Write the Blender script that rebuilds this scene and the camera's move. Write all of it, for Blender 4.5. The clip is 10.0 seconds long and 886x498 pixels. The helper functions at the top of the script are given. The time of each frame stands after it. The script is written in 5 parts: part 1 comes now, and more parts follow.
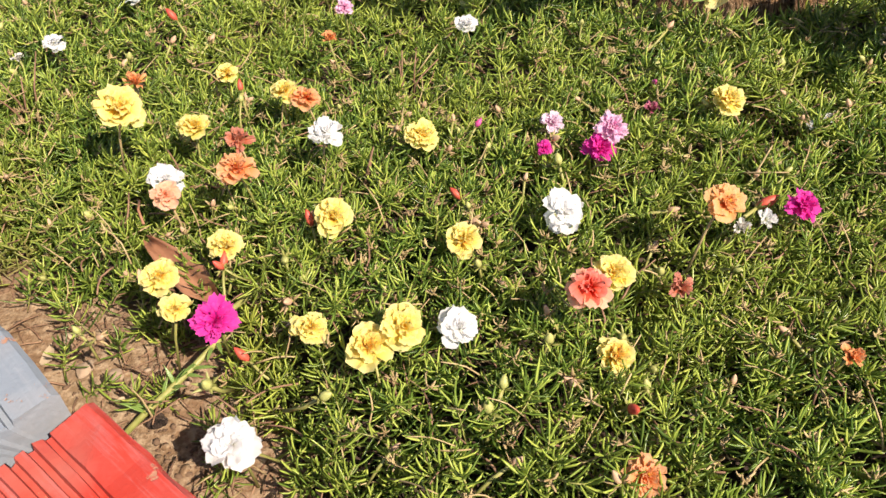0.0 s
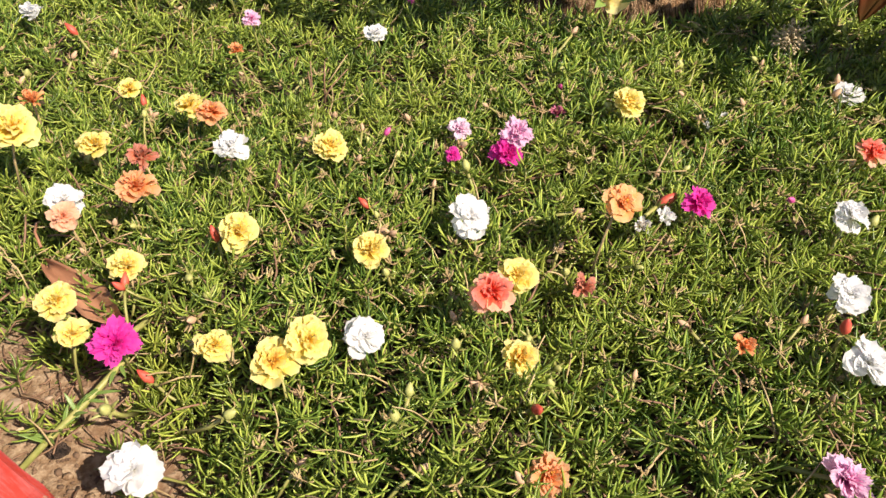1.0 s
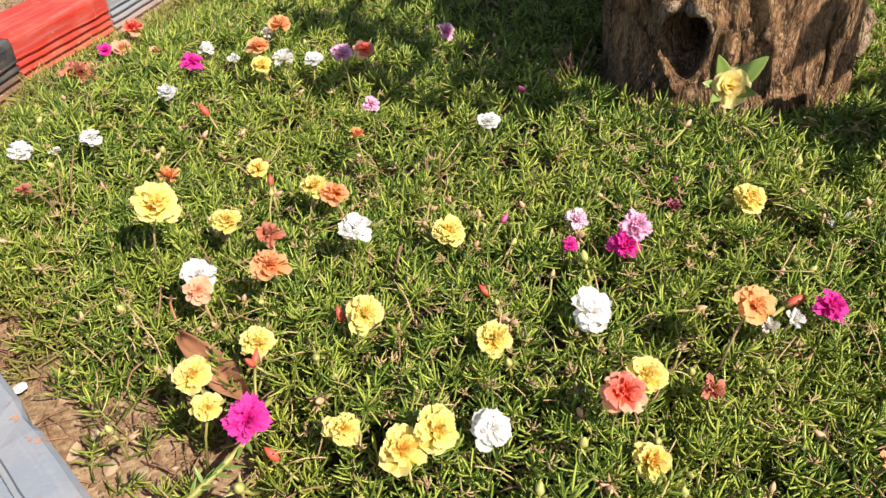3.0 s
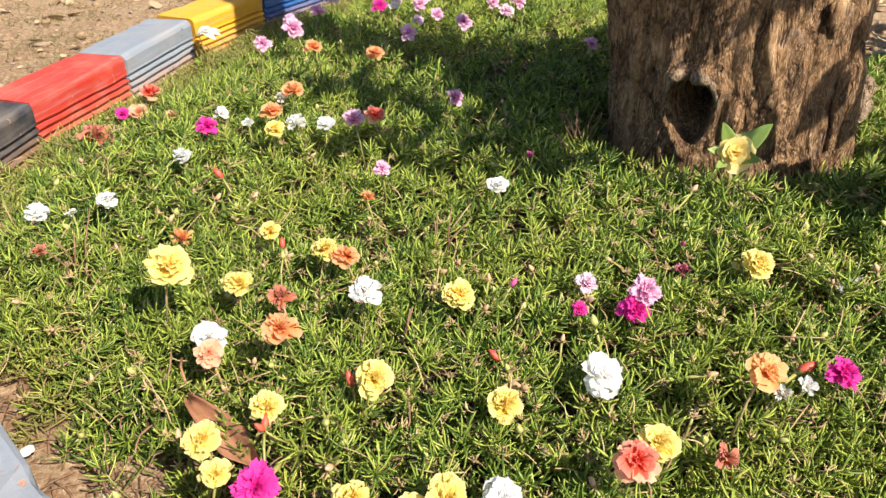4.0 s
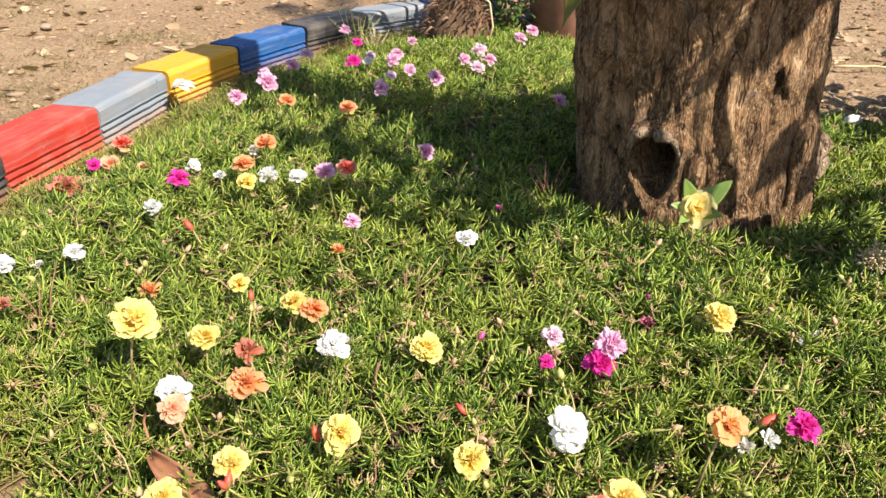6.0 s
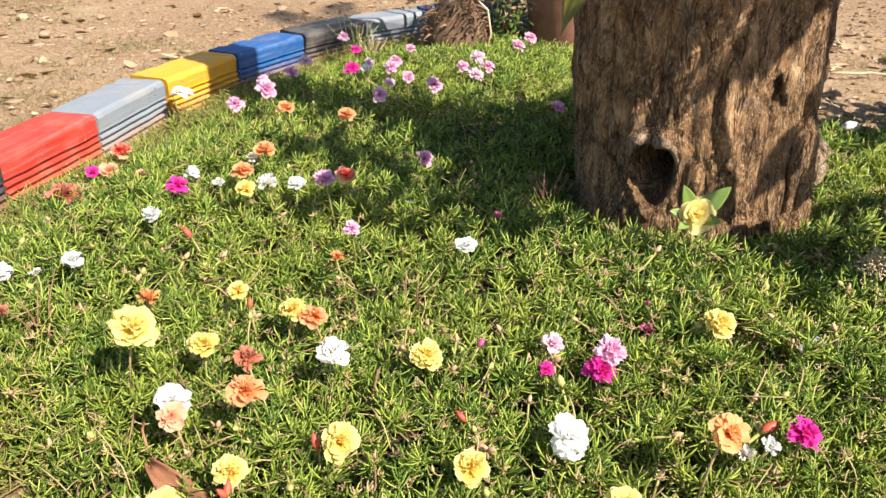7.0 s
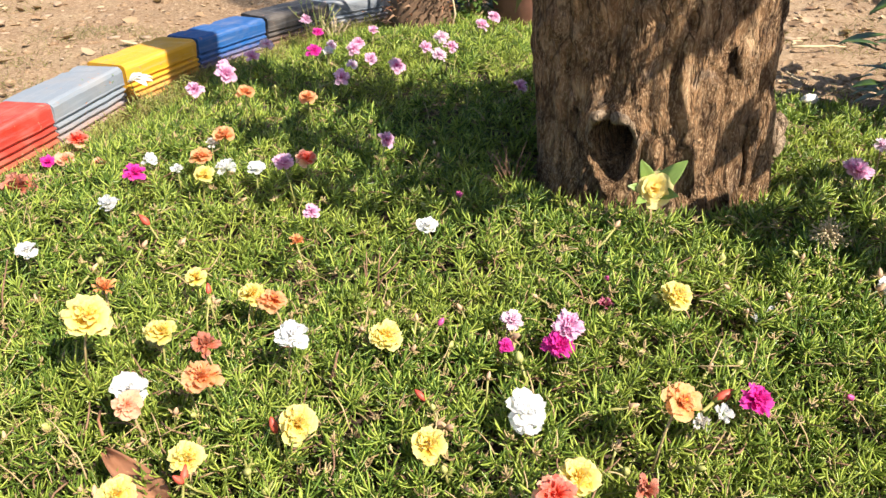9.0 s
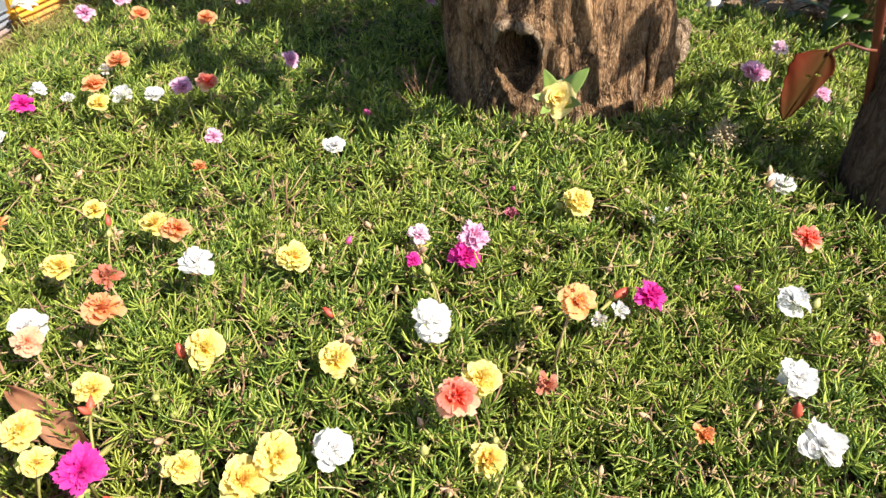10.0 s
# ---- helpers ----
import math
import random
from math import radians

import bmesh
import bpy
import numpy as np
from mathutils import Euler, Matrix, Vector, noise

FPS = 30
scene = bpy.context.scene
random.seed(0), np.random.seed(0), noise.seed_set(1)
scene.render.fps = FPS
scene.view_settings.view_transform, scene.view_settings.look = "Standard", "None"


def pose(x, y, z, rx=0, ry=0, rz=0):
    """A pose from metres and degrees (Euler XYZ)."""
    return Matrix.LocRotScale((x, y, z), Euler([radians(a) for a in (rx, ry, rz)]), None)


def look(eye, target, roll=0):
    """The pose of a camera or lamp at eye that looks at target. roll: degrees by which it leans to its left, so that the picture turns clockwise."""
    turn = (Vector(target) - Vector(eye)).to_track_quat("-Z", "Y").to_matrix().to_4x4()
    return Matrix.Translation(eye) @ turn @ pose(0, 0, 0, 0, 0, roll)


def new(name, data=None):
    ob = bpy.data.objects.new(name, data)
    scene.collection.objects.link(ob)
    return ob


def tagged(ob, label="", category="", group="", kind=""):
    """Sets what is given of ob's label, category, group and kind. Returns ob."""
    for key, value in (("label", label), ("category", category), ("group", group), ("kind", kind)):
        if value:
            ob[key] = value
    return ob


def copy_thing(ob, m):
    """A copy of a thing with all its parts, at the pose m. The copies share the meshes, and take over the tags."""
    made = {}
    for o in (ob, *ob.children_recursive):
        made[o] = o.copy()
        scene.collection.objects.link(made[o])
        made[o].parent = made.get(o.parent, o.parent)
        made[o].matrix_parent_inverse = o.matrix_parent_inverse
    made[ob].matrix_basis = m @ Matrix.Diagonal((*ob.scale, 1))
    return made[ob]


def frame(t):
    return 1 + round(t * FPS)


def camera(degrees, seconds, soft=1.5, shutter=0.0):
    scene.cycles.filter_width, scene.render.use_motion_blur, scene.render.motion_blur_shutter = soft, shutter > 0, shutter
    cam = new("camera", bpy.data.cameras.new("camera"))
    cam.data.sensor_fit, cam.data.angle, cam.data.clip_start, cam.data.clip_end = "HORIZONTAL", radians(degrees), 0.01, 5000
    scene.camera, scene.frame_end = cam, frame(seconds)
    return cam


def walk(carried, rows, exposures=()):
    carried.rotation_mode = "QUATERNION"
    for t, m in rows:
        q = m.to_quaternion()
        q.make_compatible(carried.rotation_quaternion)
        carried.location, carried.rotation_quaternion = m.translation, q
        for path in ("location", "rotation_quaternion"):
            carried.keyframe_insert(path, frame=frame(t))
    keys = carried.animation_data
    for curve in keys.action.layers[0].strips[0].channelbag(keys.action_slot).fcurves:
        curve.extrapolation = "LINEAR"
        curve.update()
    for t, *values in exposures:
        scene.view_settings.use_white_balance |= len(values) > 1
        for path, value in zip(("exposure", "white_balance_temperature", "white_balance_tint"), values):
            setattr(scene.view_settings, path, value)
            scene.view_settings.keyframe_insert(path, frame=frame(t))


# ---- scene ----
cam = camera(62.0, 10.0)
PATH = [
    (0, (0.022, 0.037, 0.489), (-0.021, 1.505, -0.869), -1.4),
    (0.5, (0.034, 0.04, 0.489), (0.071, 1.516, -0.86), -0.7),
    (1, (0.048, 0.036, 0.491), (0.163, 1.511, -0.855), 0.3),
    (1.5, (0.047, 0.037, 0.492), (0.165, 1.507, -0.858), 0.2),
    (2, (0.029, 0.039, 0.496), (0.081, 1.547, -0.815), -0.6),
    (2.5, (0.011, 0.043, 0.501), (-0.012, 1.587, -0.769), -1.2),
    (2.7, (0.007, 0.043, 0.504), (-0.039, 1.608, -0.741), -1.3),
    (3.8, (0.001, 0.042, 0.513), (-0.071, 1.716, -0.579), -1.3),
    (4, (0.0, 0.042, 0.515), (-0.076, 1.729, -0.558), -1.3),
    (4.5, (0.002, 0.039, 0.519), (-0.049, 1.763, -0.494), -0.8),
    (5, (0.004, 0.036, 0.524), (-0.034, 1.782, -0.451), -0.5),
    (5.5, (0.007, 0.037, 0.523), (-0.011, 1.787, -0.444), -0.1),
    (7, (0.005, 0.039, 0.522), (0.002, 1.803, -0.421), 0.0),
    (7.5, (0.008, 0.039, 0.522), (0.001, 1.803, -0.421), -0.2),
    (8, (0.006, 0.036, 0.525), (0.008, 1.805, -0.409), -0.0),
    (8.5, (0.009, 0.036, 0.524), (0.019, 1.798, -0.421), -0.1),
    (9, (0.024, 0.038, 0.518), (0.082, 1.779, -0.464), -0.6),
    (9.5, (0.04, 0.032, 0.518), (0.197, 1.713, -0.554), -0.3),
    (10, (0.051, 0.029, 0.513), (0.273, 1.644, -0.645), -0.5),
]
walk(cam, [(t, look(eye, target, roll)) for t, eye, target, roll in PATH], exposures=((0, 0.77, 6800, 18), (2.5, 0.77, 6800, 18), (4.2, 0.94, 6600, 15), (5.6, 0.94, 6600, 15), (7.0, 1.06, 6550, 14), (10, 1.11, 6550, 15)))

# ---- light ----
SUN_AZ, SUN_EL = (0.745, -0.667), radians(47)
world = bpy.data.worlds.new("world")
scene.world = world
world.use_nodes = True
wn = world.node_tree
sky = wn.nodes.new("ShaderNodeTexSky")
sky.sky_type, sky.sun_disc = "NISHITA", False
sky.sun_elevation, sky.sun_rotation = SUN_EL, math.atan2(SUN_AZ[0], SUN_AZ[1])
wn.links.new(sky.outputs[0], wn.nodes["Background"].inputs[0])
wn.nodes["Background"].inputs[1].default_value = 0.083
sun = new("sun", bpy.data.lights.new("sun", "SUN"))
sun.data.energy, sun.data.angle, sun.data.color = 5.0, radians(0.53), (1.0, 0.93, 0.80)
SUN_DIR = Vector((SUN_AZ[0] * math.cos(SUN_EL), SUN_AZ[1] * math.cos(SUN_EL), math.sin(SUN_EL)))
sun.matrix_basis = look(SUN_DIR * 5, (0, 0, 0))


# ---- materials ----
class Shader:
    """A small helper that wires one node material."""

    def __init__(self, name):
        self.m = bpy.data.materials.new(name)
        self.m.use_nodes = True
        self.t = self.m.node_tree
        self.b = self.t.nodes["Principled BSDF"]
        self.out = self.t.nodes["Material Output"]

    def put(self, socket, value):
        if isinstance(value, bpy.types.NodeSocket):
            self.t.links.new(value, socket)
        elif value is not None:
            if isinstance(value, (tuple, list)) and len(value) == 3 and socket.type == "RGBA":
                value = (*value, 1)
            socket.default_value = value

    def coords(self, which="Object", scale=(1, 1, 1), offset=(0, 0, 0)):
        tc = self.t.nodes.new("ShaderNodeTexCoord")
        mp = self.t.nodes.new("ShaderNodeMapping")
        self.put(mp.inputs["Scale"], scale)
        self.put(mp.inputs["Location"], offset)
        self.t.links.new(tc.outputs[which], mp.inputs["Vector"])
        return mp.outputs[0]

    def position(self, scale=(1, 1, 1)):
        g = self.t.nodes.new("ShaderNodeNewGeometry")
        mp = self.t.nodes.new("ShaderNodeMapping")
        self.put(mp.inputs["Scale"], scale)
        self.t.links.new(g.outputs["Position"], mp.inputs["Vector"])
        return mp.outputs[0]

    def noise(self, vec, scale, detail=4, rough=0.55, distort=0.0):
        n = self.t.nodes.new("ShaderNodeTexNoise")
        self.put(n.inputs["Vector"], vec)
        self.put(n.inputs["Scale"], scale)
        self.put(n.inputs["Detail"], detail)
        self.put(n.inputs["Roughness"], rough)
        self.put(n.inputs["Distortion"], distort)
        return n.outputs["Fac"]

    def voronoi(self, vec, scale, feature="F1"):
        n = self.t.nodes.new("ShaderNodeTexVoronoi")
        n.feature = feature
        self.put(n.inputs["Vector"], vec)
        self.put(n.inputs["Scale"], scale)
        return n.outputs["Distance"]

    def ramp(self, fac, *stops):
        n = self.t.nodes.new("ShaderNodeValToRGB")
        el = n.color_ramp.elements
        while len(el) < len(stops):
            el.new(0.5)
        for e, (at, col) in zip(el, stops):
            e.position = at
            e.color = (col, col, col, 1) if isinstance(col, (int, float)) else (*col, 1)
        self.put(n.inputs[0], fac)
        return n.outputs[0]

    def mix(self, fac, a, b, how="MIX"):
        n = self.t.nodes.new("ShaderNodeMix")
        n.data_type, n.blend_type = "RGBA", how
        self.put(n.inputs[0], fac)
        self.put(n.inputs[6], a)
        self.put(n.inputs[7], b)
        return n.outputs[2]

    def math(self, how, a, b=0.0):
        n = self.t.nodes.new("ShaderNodeMath")
        n.operation = how
        self.put(n.inputs[0], a)
        self.put(n.inputs[1], b)
        return n.outputs[0]

    def axis(self, vec, k):
        n = self.t.nodes.new("ShaderNodeSeparateXYZ")
        self.t.links.new(vec, n.inputs[0])
        return n.outputs[k]

    def island(self):
        return self.t.nodes.new("ShaderNodeNewGeometry").outputs["Random Per Island"]

    def random(self):
        return self.t.nodes.new("ShaderNodeObjectInfo").outputs["Random"]

    def bump(self, height, strength=0.5, dist=0.002):
        n = self.t.nodes.new("ShaderNodeBump")
        self.put(n.inputs["Strength"], strength)
        self.put(n.inputs["Distance"], dist)
        self.t.links.new(height, n.inputs["Height"])
        self.t.links.new(n.outputs[0], self.b.inputs["Normal"])

    def done(self, color, rough=0.6, thin=0.0, gloss=0.5, thin_color=None):
        self.put(self.b.inputs["Base Color"], color)
        self.put(self.b.inputs["Roughness"], rough)
        self.put(self.b.inputs["Specular IOR Level"], gloss)
        if thin:
            tr = self.t.nodes.new("ShaderNodeBsdfTranslucent")
            self.put(tr.inputs["Color"], thin_color if thin_color is not None else color)
            mx = self.t.nodes.new("ShaderNodeMixShader")
            mx.inputs[0].default_value = thin
            self.t.links.new(self.b.outputs[0], mx.inputs[1])
            self.t.links.new(tr.outputs[0], mx.inputs[2])
            self.t.links.new(mx.outputs[0], self.out.inputs[0])
        return self.m


def soil_material():
    s = Shader("dry_soil")
    p = s.position()
    broad = s.noise(p, 1.3, 5, 0.6)
    mid = s.noise(p, 9, 6, 0.6)
    fine = s.noise(p, 120, 4, 0.7)
    grit = s.voronoi(p, 160)
    c = s.ramp(broad, (0.32, (0.130, 0.074, 0.038)), (0.5, (0.205, 0.134, 0.072)), (0.68, (0.290, 0.212, 0.122)))
    c = s.mix(s.ramp(mid, (0.35, 0.0), (0.7, 0.75)), c, (0.21, 0.120, 0.065))
    c = s.mix(s.ramp(fine, (0.42, 0.0), (0.68, 0.8)), c, (0.44, 0.33, 0.21))
    c = s.mix(s.ramp(s.noise(p, 38, 5, 0.65), (0.52, 0.0), (0.66, 0.6)), c, (0.15, 0.085, 0.045))
    c = s.mix(s.ramp(grit, (0.05, 0.35), (0.25, 0.0)), c, (0.17, 0.10, 0.06))
    s.bump(s.math("ADD", s.math("MULTIPLY", mid, 0.8), s.math("ADD", fine, s.math("MULTIPLY", s.noise(p, 45, 5, 0.7), 1.2))), 0.6, 0.006)
    return s.done(c, 0.93, gloss=0.2)


def leaf_material(name, lo, mid, hi, thin=0.35, rough=0.38):
    s = Shader(name)
    c = s.ramp(s.island(), (0.0, lo), (0.45, mid), (0.85, hi), (1.0, (hi[0] * 1.2, hi[1] * 1.12, hi[2] * 1.2)))
    patch = s.noise(s.position(), 7, 3)
    c = s.mix(s.ramp(patch, (0.45, 0.0), (0.75, 0.35)), c, (hi[0] * 1.2, hi[1] * 1.0, hi[2] * 0.85))
    bright = s.mix(1.0, c, (1.35, 1.38, 0.8), "MULTIPLY")
    return s.done(c, rough, thin, 0.5, bright)


def petal_material(name, base, edge, streak=None, thin=0.50, wither=None, tip=0.16):
    s = Shader(name)
    v = s.coords("Object")
    u = s.axis(v, 1)
    pale = tuple(min(0.97, (0.98 - tip) * x + tip) for x in edge)
    c = s.ramp(u, (0.10, base), (0.50, edge), (0.95, pale))
    if streak:
        n = s.noise(s.coords("Object", (26, 1.6, 1)), 1.0, 3)
        c = s.mix(s.ramp(n, (0.46, 0.0), (0.66, 0.75)), c, streak)
    if wither:
        n = s.noise(v, 5, 4)
        c = s.mix(s.ramp(n, (0.4, 0.0), (0.65, 0.9)), c, wither)
    vein = s.noise(s.coords("Object", (40, 2.5, 4)), 1.0, 3)
    c = s.mix(s.ramp(vein, (0.35, 0.15), (0.65, 0.0)), c, tuple(x * 0.8 for x in edge))
    tone = s.ramp(s.random(), (0.0, 0.94), (1.0, 1.0))
    c = s.mix(1.0, c, tone, "MULTIPLY")
    s.bump(vein, 0.3, 0.02)
    return s.done(c, 0.5, thin, 0.3)


def plain(name, lo, hi, scale=60, rough=0.7, thin=0.0, stretch=(1, 1, 1), bump=0.3, dist=0.001):
    s = Shader(name)
    v = s.coords("Object", stretch)
    n = s.noise(v, scale, 5, 0.6)
    c = s.ramp(n, (0.3, lo), (0.7, hi))
    s.bump(n, bump, dist)
    return s.done(c, rough, thin)


def paint(name, col):
    s = Shader(name)
    v = s.coords("Object")
    p = s.position()
    big = s.noise(p, 22, 5, 0.65)
    fine = s.noise(p, 260, 4, 0.6)
    c = s.mix(s.ramp(big, (0.35, 0.0), (0.75, 0.5)), col, tuple(min(1, x * 0.72 + 0.05) for x in col))
    chip = s.ramp(s.noise(p, 55, 6, 0.7), (0.63, 0.0), (0.67, 1.0))
    c = s.mix(chip, c, (0.42, 0.20, 0.11))
    dust = s.math("MULTIPLY", s.ramp(s.noise(p, 14, 4), (0.46, 0.0), (0.78, 0.6)), 0.45)
    c = s.mix(dust, c, (0.46, 0.36, 0.26))
    worn = s.ramp(s.noise(s.coords("Object", (5, 120, 120)), 1.0, 5, 0.7), (0.52, 0.0), (0.70, 0.6))
    c = s.mix(worn, c, tuple(x * 0.62 + 0.15 for x in col))
    splash = s.math("ADD", s.axis(v, 2), s.math("MULTIPLY", s.noise(p, 40, 4), 0.03))
    c = s.mix(s.ramp(splash, (0.022, 0.80), (0.060, 0.0)), c, (0.40, 0.20, 0.10))
    s.bump(s.math("ADD", fine, s.math("MULTIPLY", chip, -1.5)), 0.45, 0.0012)
    return s.done(c, s.ramp(big, (0.3, 0.55), (0.7, 0.8)), gloss=0.35)


def wood_material(name, dark, mid, pale):
    s = Shader(name)
    base = s.position()
    wob = s.t.nodes.new("ShaderNodeTexNoise")
    s.put(wob.inputs["Vector"], base)
    s.put(wob.inputs["Scale"], 14.0)
    shift = s.t.nodes.new("ShaderNodeVectorMath")
    shift.operation = "MULTIPLY_ADD"
    s.t.links.new(wob.outputs["Color"], shift.inputs[0])
    s.put(shift.inputs[1], (0.030, 0.030, 0.045))
    s.t.links.new(base, shift.inputs[2])

    def stretched(k):
        mp = s.t.nodes.new("ShaderNodeMapping")
        s.put(mp.inputs["Scale"], (1, 1, k))
        s.t.links.new(shift.outputs[0], mp.inputs["Vector"])
        return mp.outputs[0]
    grain = s.noise(stretched(0.20), 80, 6, 0.7, 0.6)
    fine = s.noise(stretched(0.4), 380, 4, 0.65)
    blot = s.noise(stretched(0.60), 15, 7, 0.68, 0.8)
    plates = s.noise(stretched(0.35), 44, 5, 0.6, 1.0)
    crack = s.voronoi(stretched(0.16), 30, "DISTANCE_TO_EDGE")
    slit = s.noise(stretched(0.10), 150, 3, 0.6)
    c = s.ramp(blot, (0.36, dark), (0.45, tuple(x * 0.6 for x in mid)), (0.56, mid), (0.70, pale))
    c = s.mix(s.ramp(plates, (0.36, 0.85), (0.52, 0.0)), c, dark)
    c = s.mix(s.ramp(grain, (0.34, 0.65), (0.54, 0.0)), c, tuple(x * 0.40 for x in mid))
    c = s.mix(s.ramp(fine, (0.48, 0.0), (0.70, 0.75)), c, pale)
    stain = s.ramp(s.noise(stretched(0.75), 8.5, 5, 0.6, 1.2), (0.55, 0.0), (0.65, 0.60))
    c = s.mix(stain, c, tuple(x * 0.75 for x in dark))
    grey = s.ramp(s.noise(stretched(0.7), 34, 4), (0.58, 0.0), (0.70, 0.35))
    c = s.mix(grey, c, (0.36, 0.31, 0.25))
    c = s.mix(s.ramp(crack, (0.0, 0.7), (0.03, 0.0)), c, tuple(x * 0.3 for x in dark))
    c = s.mix(s.ramp(slit, (0.34, 0.8), (0.40, 0.0)), c, tuple(x * 0.4 for x in dark))
    h = s.math("ADD", s.math("MULTIPLY", s.math("ADD", grain, s.ramp(slit, (0.34, 0.0), (0.46, 0.6))), 1.2), s.math("ADD", s.math("MULTIPLY", fine, 0.5), s.math("MULTIPLY", plates, 1.6)))
    s.bump(h, 1.0, 0.013)
    return s.done(c, 0.85, gloss=0.25)


def copper_material():
    s = Shader("copper_leaf")
    v = s.coords("Object")
    side = s.math("ABSOLUTE", s.axis(v, 0))
    spread = s.math("ADD", side, s.math("MULTIPLY", s.noise(v, 60, 4), 0.012))
    c = s.ramp(s.math("MULTIPLY", spread, 30.0), (0.15, (0.075, 0.042, 0.010)), (0.55, (0.130, 0.032, 0.010)), (0.95, (0.155, 0.018, 0.008)))
    c = s.mix(s.ramp(s.noise(v, 170, 5, 0.7), (0.55, 0.0), (0.72, 0.6)), c, (0.07, 0.035, 0.015))
    s.bump(s.noise(s.coords("Object", (1, 0.4, 1)), 240, 4), 0.5, 0.001)
    return s.done(c, 0.7, 0.4, 0.08)


SOIL = soil_material()
HUMUS = plain("dark_bed_soil", (0.085, 0.050, 0.028), (0.20, 0.122, 0.070), 60, 0.95)
# shade in the gaps of the mat, put into the soil's colour
SHADED_SOIL = plain("shaded_bed_soil", (0.028, 0.018, 0.011), (0.075, 0.046, 0.027), 45, 0.95)
DRY_STEM = plain("dry_red_stem", (0.13, 0.062, 0.034), (0.30, 0.18, 0.10), 80, 0.75)
FOLIAGE = leaf_material("succulent_leaf", (0.045, 0.095, 0.014), (0.160, 0.265, 0.038), (0.425, 0.520, 0.098), 0.31, 0.32)
STEM_GREEN = plain("green_stem", (0.20, 0.22, 0.05), (0.34, 0.31, 0.10), 90, 0.5)
STEM_BROWN = plain("brown_stem", (0.25, 0.165, 0.070), (0.50, 0.39, 0.19), 70, 0.7)
PETALS = {
    "yellow": petal_material("petal_yellow", (0.97, 0.57, 0.03), (0.98, 0.83, 0.20), tip=0.24),
    "cream": petal_material("petal_cream", (0.95, 0.64, 0.08), (0.98, 0.84, 0.30)),
    "gold": petal_material("petal_gold", (0.85, 0.26, 0.015), (0.96, 0.72, 0.14)),
    "orange": petal_material("petal_orange", (0.80, 0.18, 0.04), (0.93, 0.45, 0.17)),
    "peach": petal_material("petal_peach", (0.86, 0.25, 0.10), (0.94, 0.52, 0.31)),
    "peach_orange": petal_material("petal_peach_orange", (0.84, 0.20, 0.05), (0.94, 0.50, 0.17)),
    "coral": petal_material("petal_coral", (0.80, 0.03, 0.02), (0.93, 0.17, 0.085), tip=0.22),
    "white": petal_material("petal_white", (0.97, 0.96, 0.90), (0.98, 0.98, 0.97), thin=0.60),
    "half_white": petal_material("petal_opening_white", (0.80, 0.84, 0.62), (0.95, 0.95, 0.93), thin=0.6),
    "pale": petal_material("petal_pale_pink", (0.84, 0.30, 0.56), (0.95, 0.78, 0.87), (0.88, 0.52, 0.72)),
    "pink": petal_material("petal_pink", (0.72, 0.05, 0.36), (0.92, 0.56, 0.76), (0.82, 0.24, 0.54), tip=0.40),
    "magenta": petal_material("petal_magenta", (0.74, 0.02, 0.28), (0.86, 0.04, 0.44), tip=0.05),
    "spent_orange": petal_material("petal_spent_orange", (0.80, 0.14, 0.03), (0.92, 0.40, 0.12), None, 0.35, (0.80, 0.28, 0.10)),
    "spent_red": petal_material("petal_spent_red", (0.42, 0.04, 0.03), (0.58, 0.12, 0.06), None, 0.3, (0.45, 0.24, 0.13)),
    "spent_magenta": petal_material("petal_spent_magenta", (0.36, 0.01, 0.06), (0.50, 0.03, 0.16), None, 0.3, (0.40, 0.20, 0.16)),
    "spent_white": petal_material("petal_spent_white", (0.62, 0.58, 0.46), (0.80, 0.78, 0.72), None, 0.35, (0.70, 0.62, 0.50)),
}
STAMEN = plain("stamen", (0.62, 0.30, 0.02), (0.80, 0.52, 0.06), 300, 0.6)
PAINT = {
    "red": paint("paint_red", (0.44, 0.034, 0.017)),
    "grey": paint("paint_grey", (0.205, 0.240, 0.275)),
    "yellow": paint("paint_yellow", (0.66, 0.33, 0.008)),
    "blue": paint("paint_blue", (0.008, 0.085, 0.27)),
    "black": paint("paint_black", (0.022, 0.023, 0.027)),
}
WOOD = wood_material("weathered_wood", (0.085, 0.040, 0.018), (0.43, 0.240, 0.112), (0.78, 0.55, 0.32))
WOOD_PALE = wood_material("pale_torn_wood", (0.28, 0.18, 0.10), (0.54, 0.39, 0.25), (0.74, 0.58, 0.41))
WOOD_DARK = wood_material("dark_post_wood", (0.050, 0.032, 0.022), (0.13, 0.085, 0.060), (0.22, 0.155, 0.110))
STONE = plain("pale_stone", (0.24, 0.165, 0.105), (0.40, 0.30, 0.20), 25, 0.9)
CHALK = plain("white_stone", (0.55, 0.52, 0.46), (0.82, 0.80, 0.75), 40, 0.9)
TERRACOTTA = plain("terracotta", (0.17, 0.070, 0.042), (0.30, 0.140, 0.090), 18, 0.85)
FIBRE = plain("palm_fibre", (0.11, 0.060, 0.033), (0.34, 0.21, 0.12), 50, 0.85)
FROND = leaf_material("palm_frond", (0.05, 0.10, 0.015), (0.09, 0.15, 0.02), (0.16, 0.20, 0.03), 0.3)
DRY_LEAF = plain("dry_leaf", (0.19, 0.080, 0.038), (0.43, 0.21, 0.11), 45, 0.7, 0.10, (1, 0.3, 1))
LITTER = leaf_material("leaf_litter", (0.15, 0.085, 0.045), (0.30, 0.20, 0.11), (0.46, 0.35, 0.22), 0.1, 0.8)
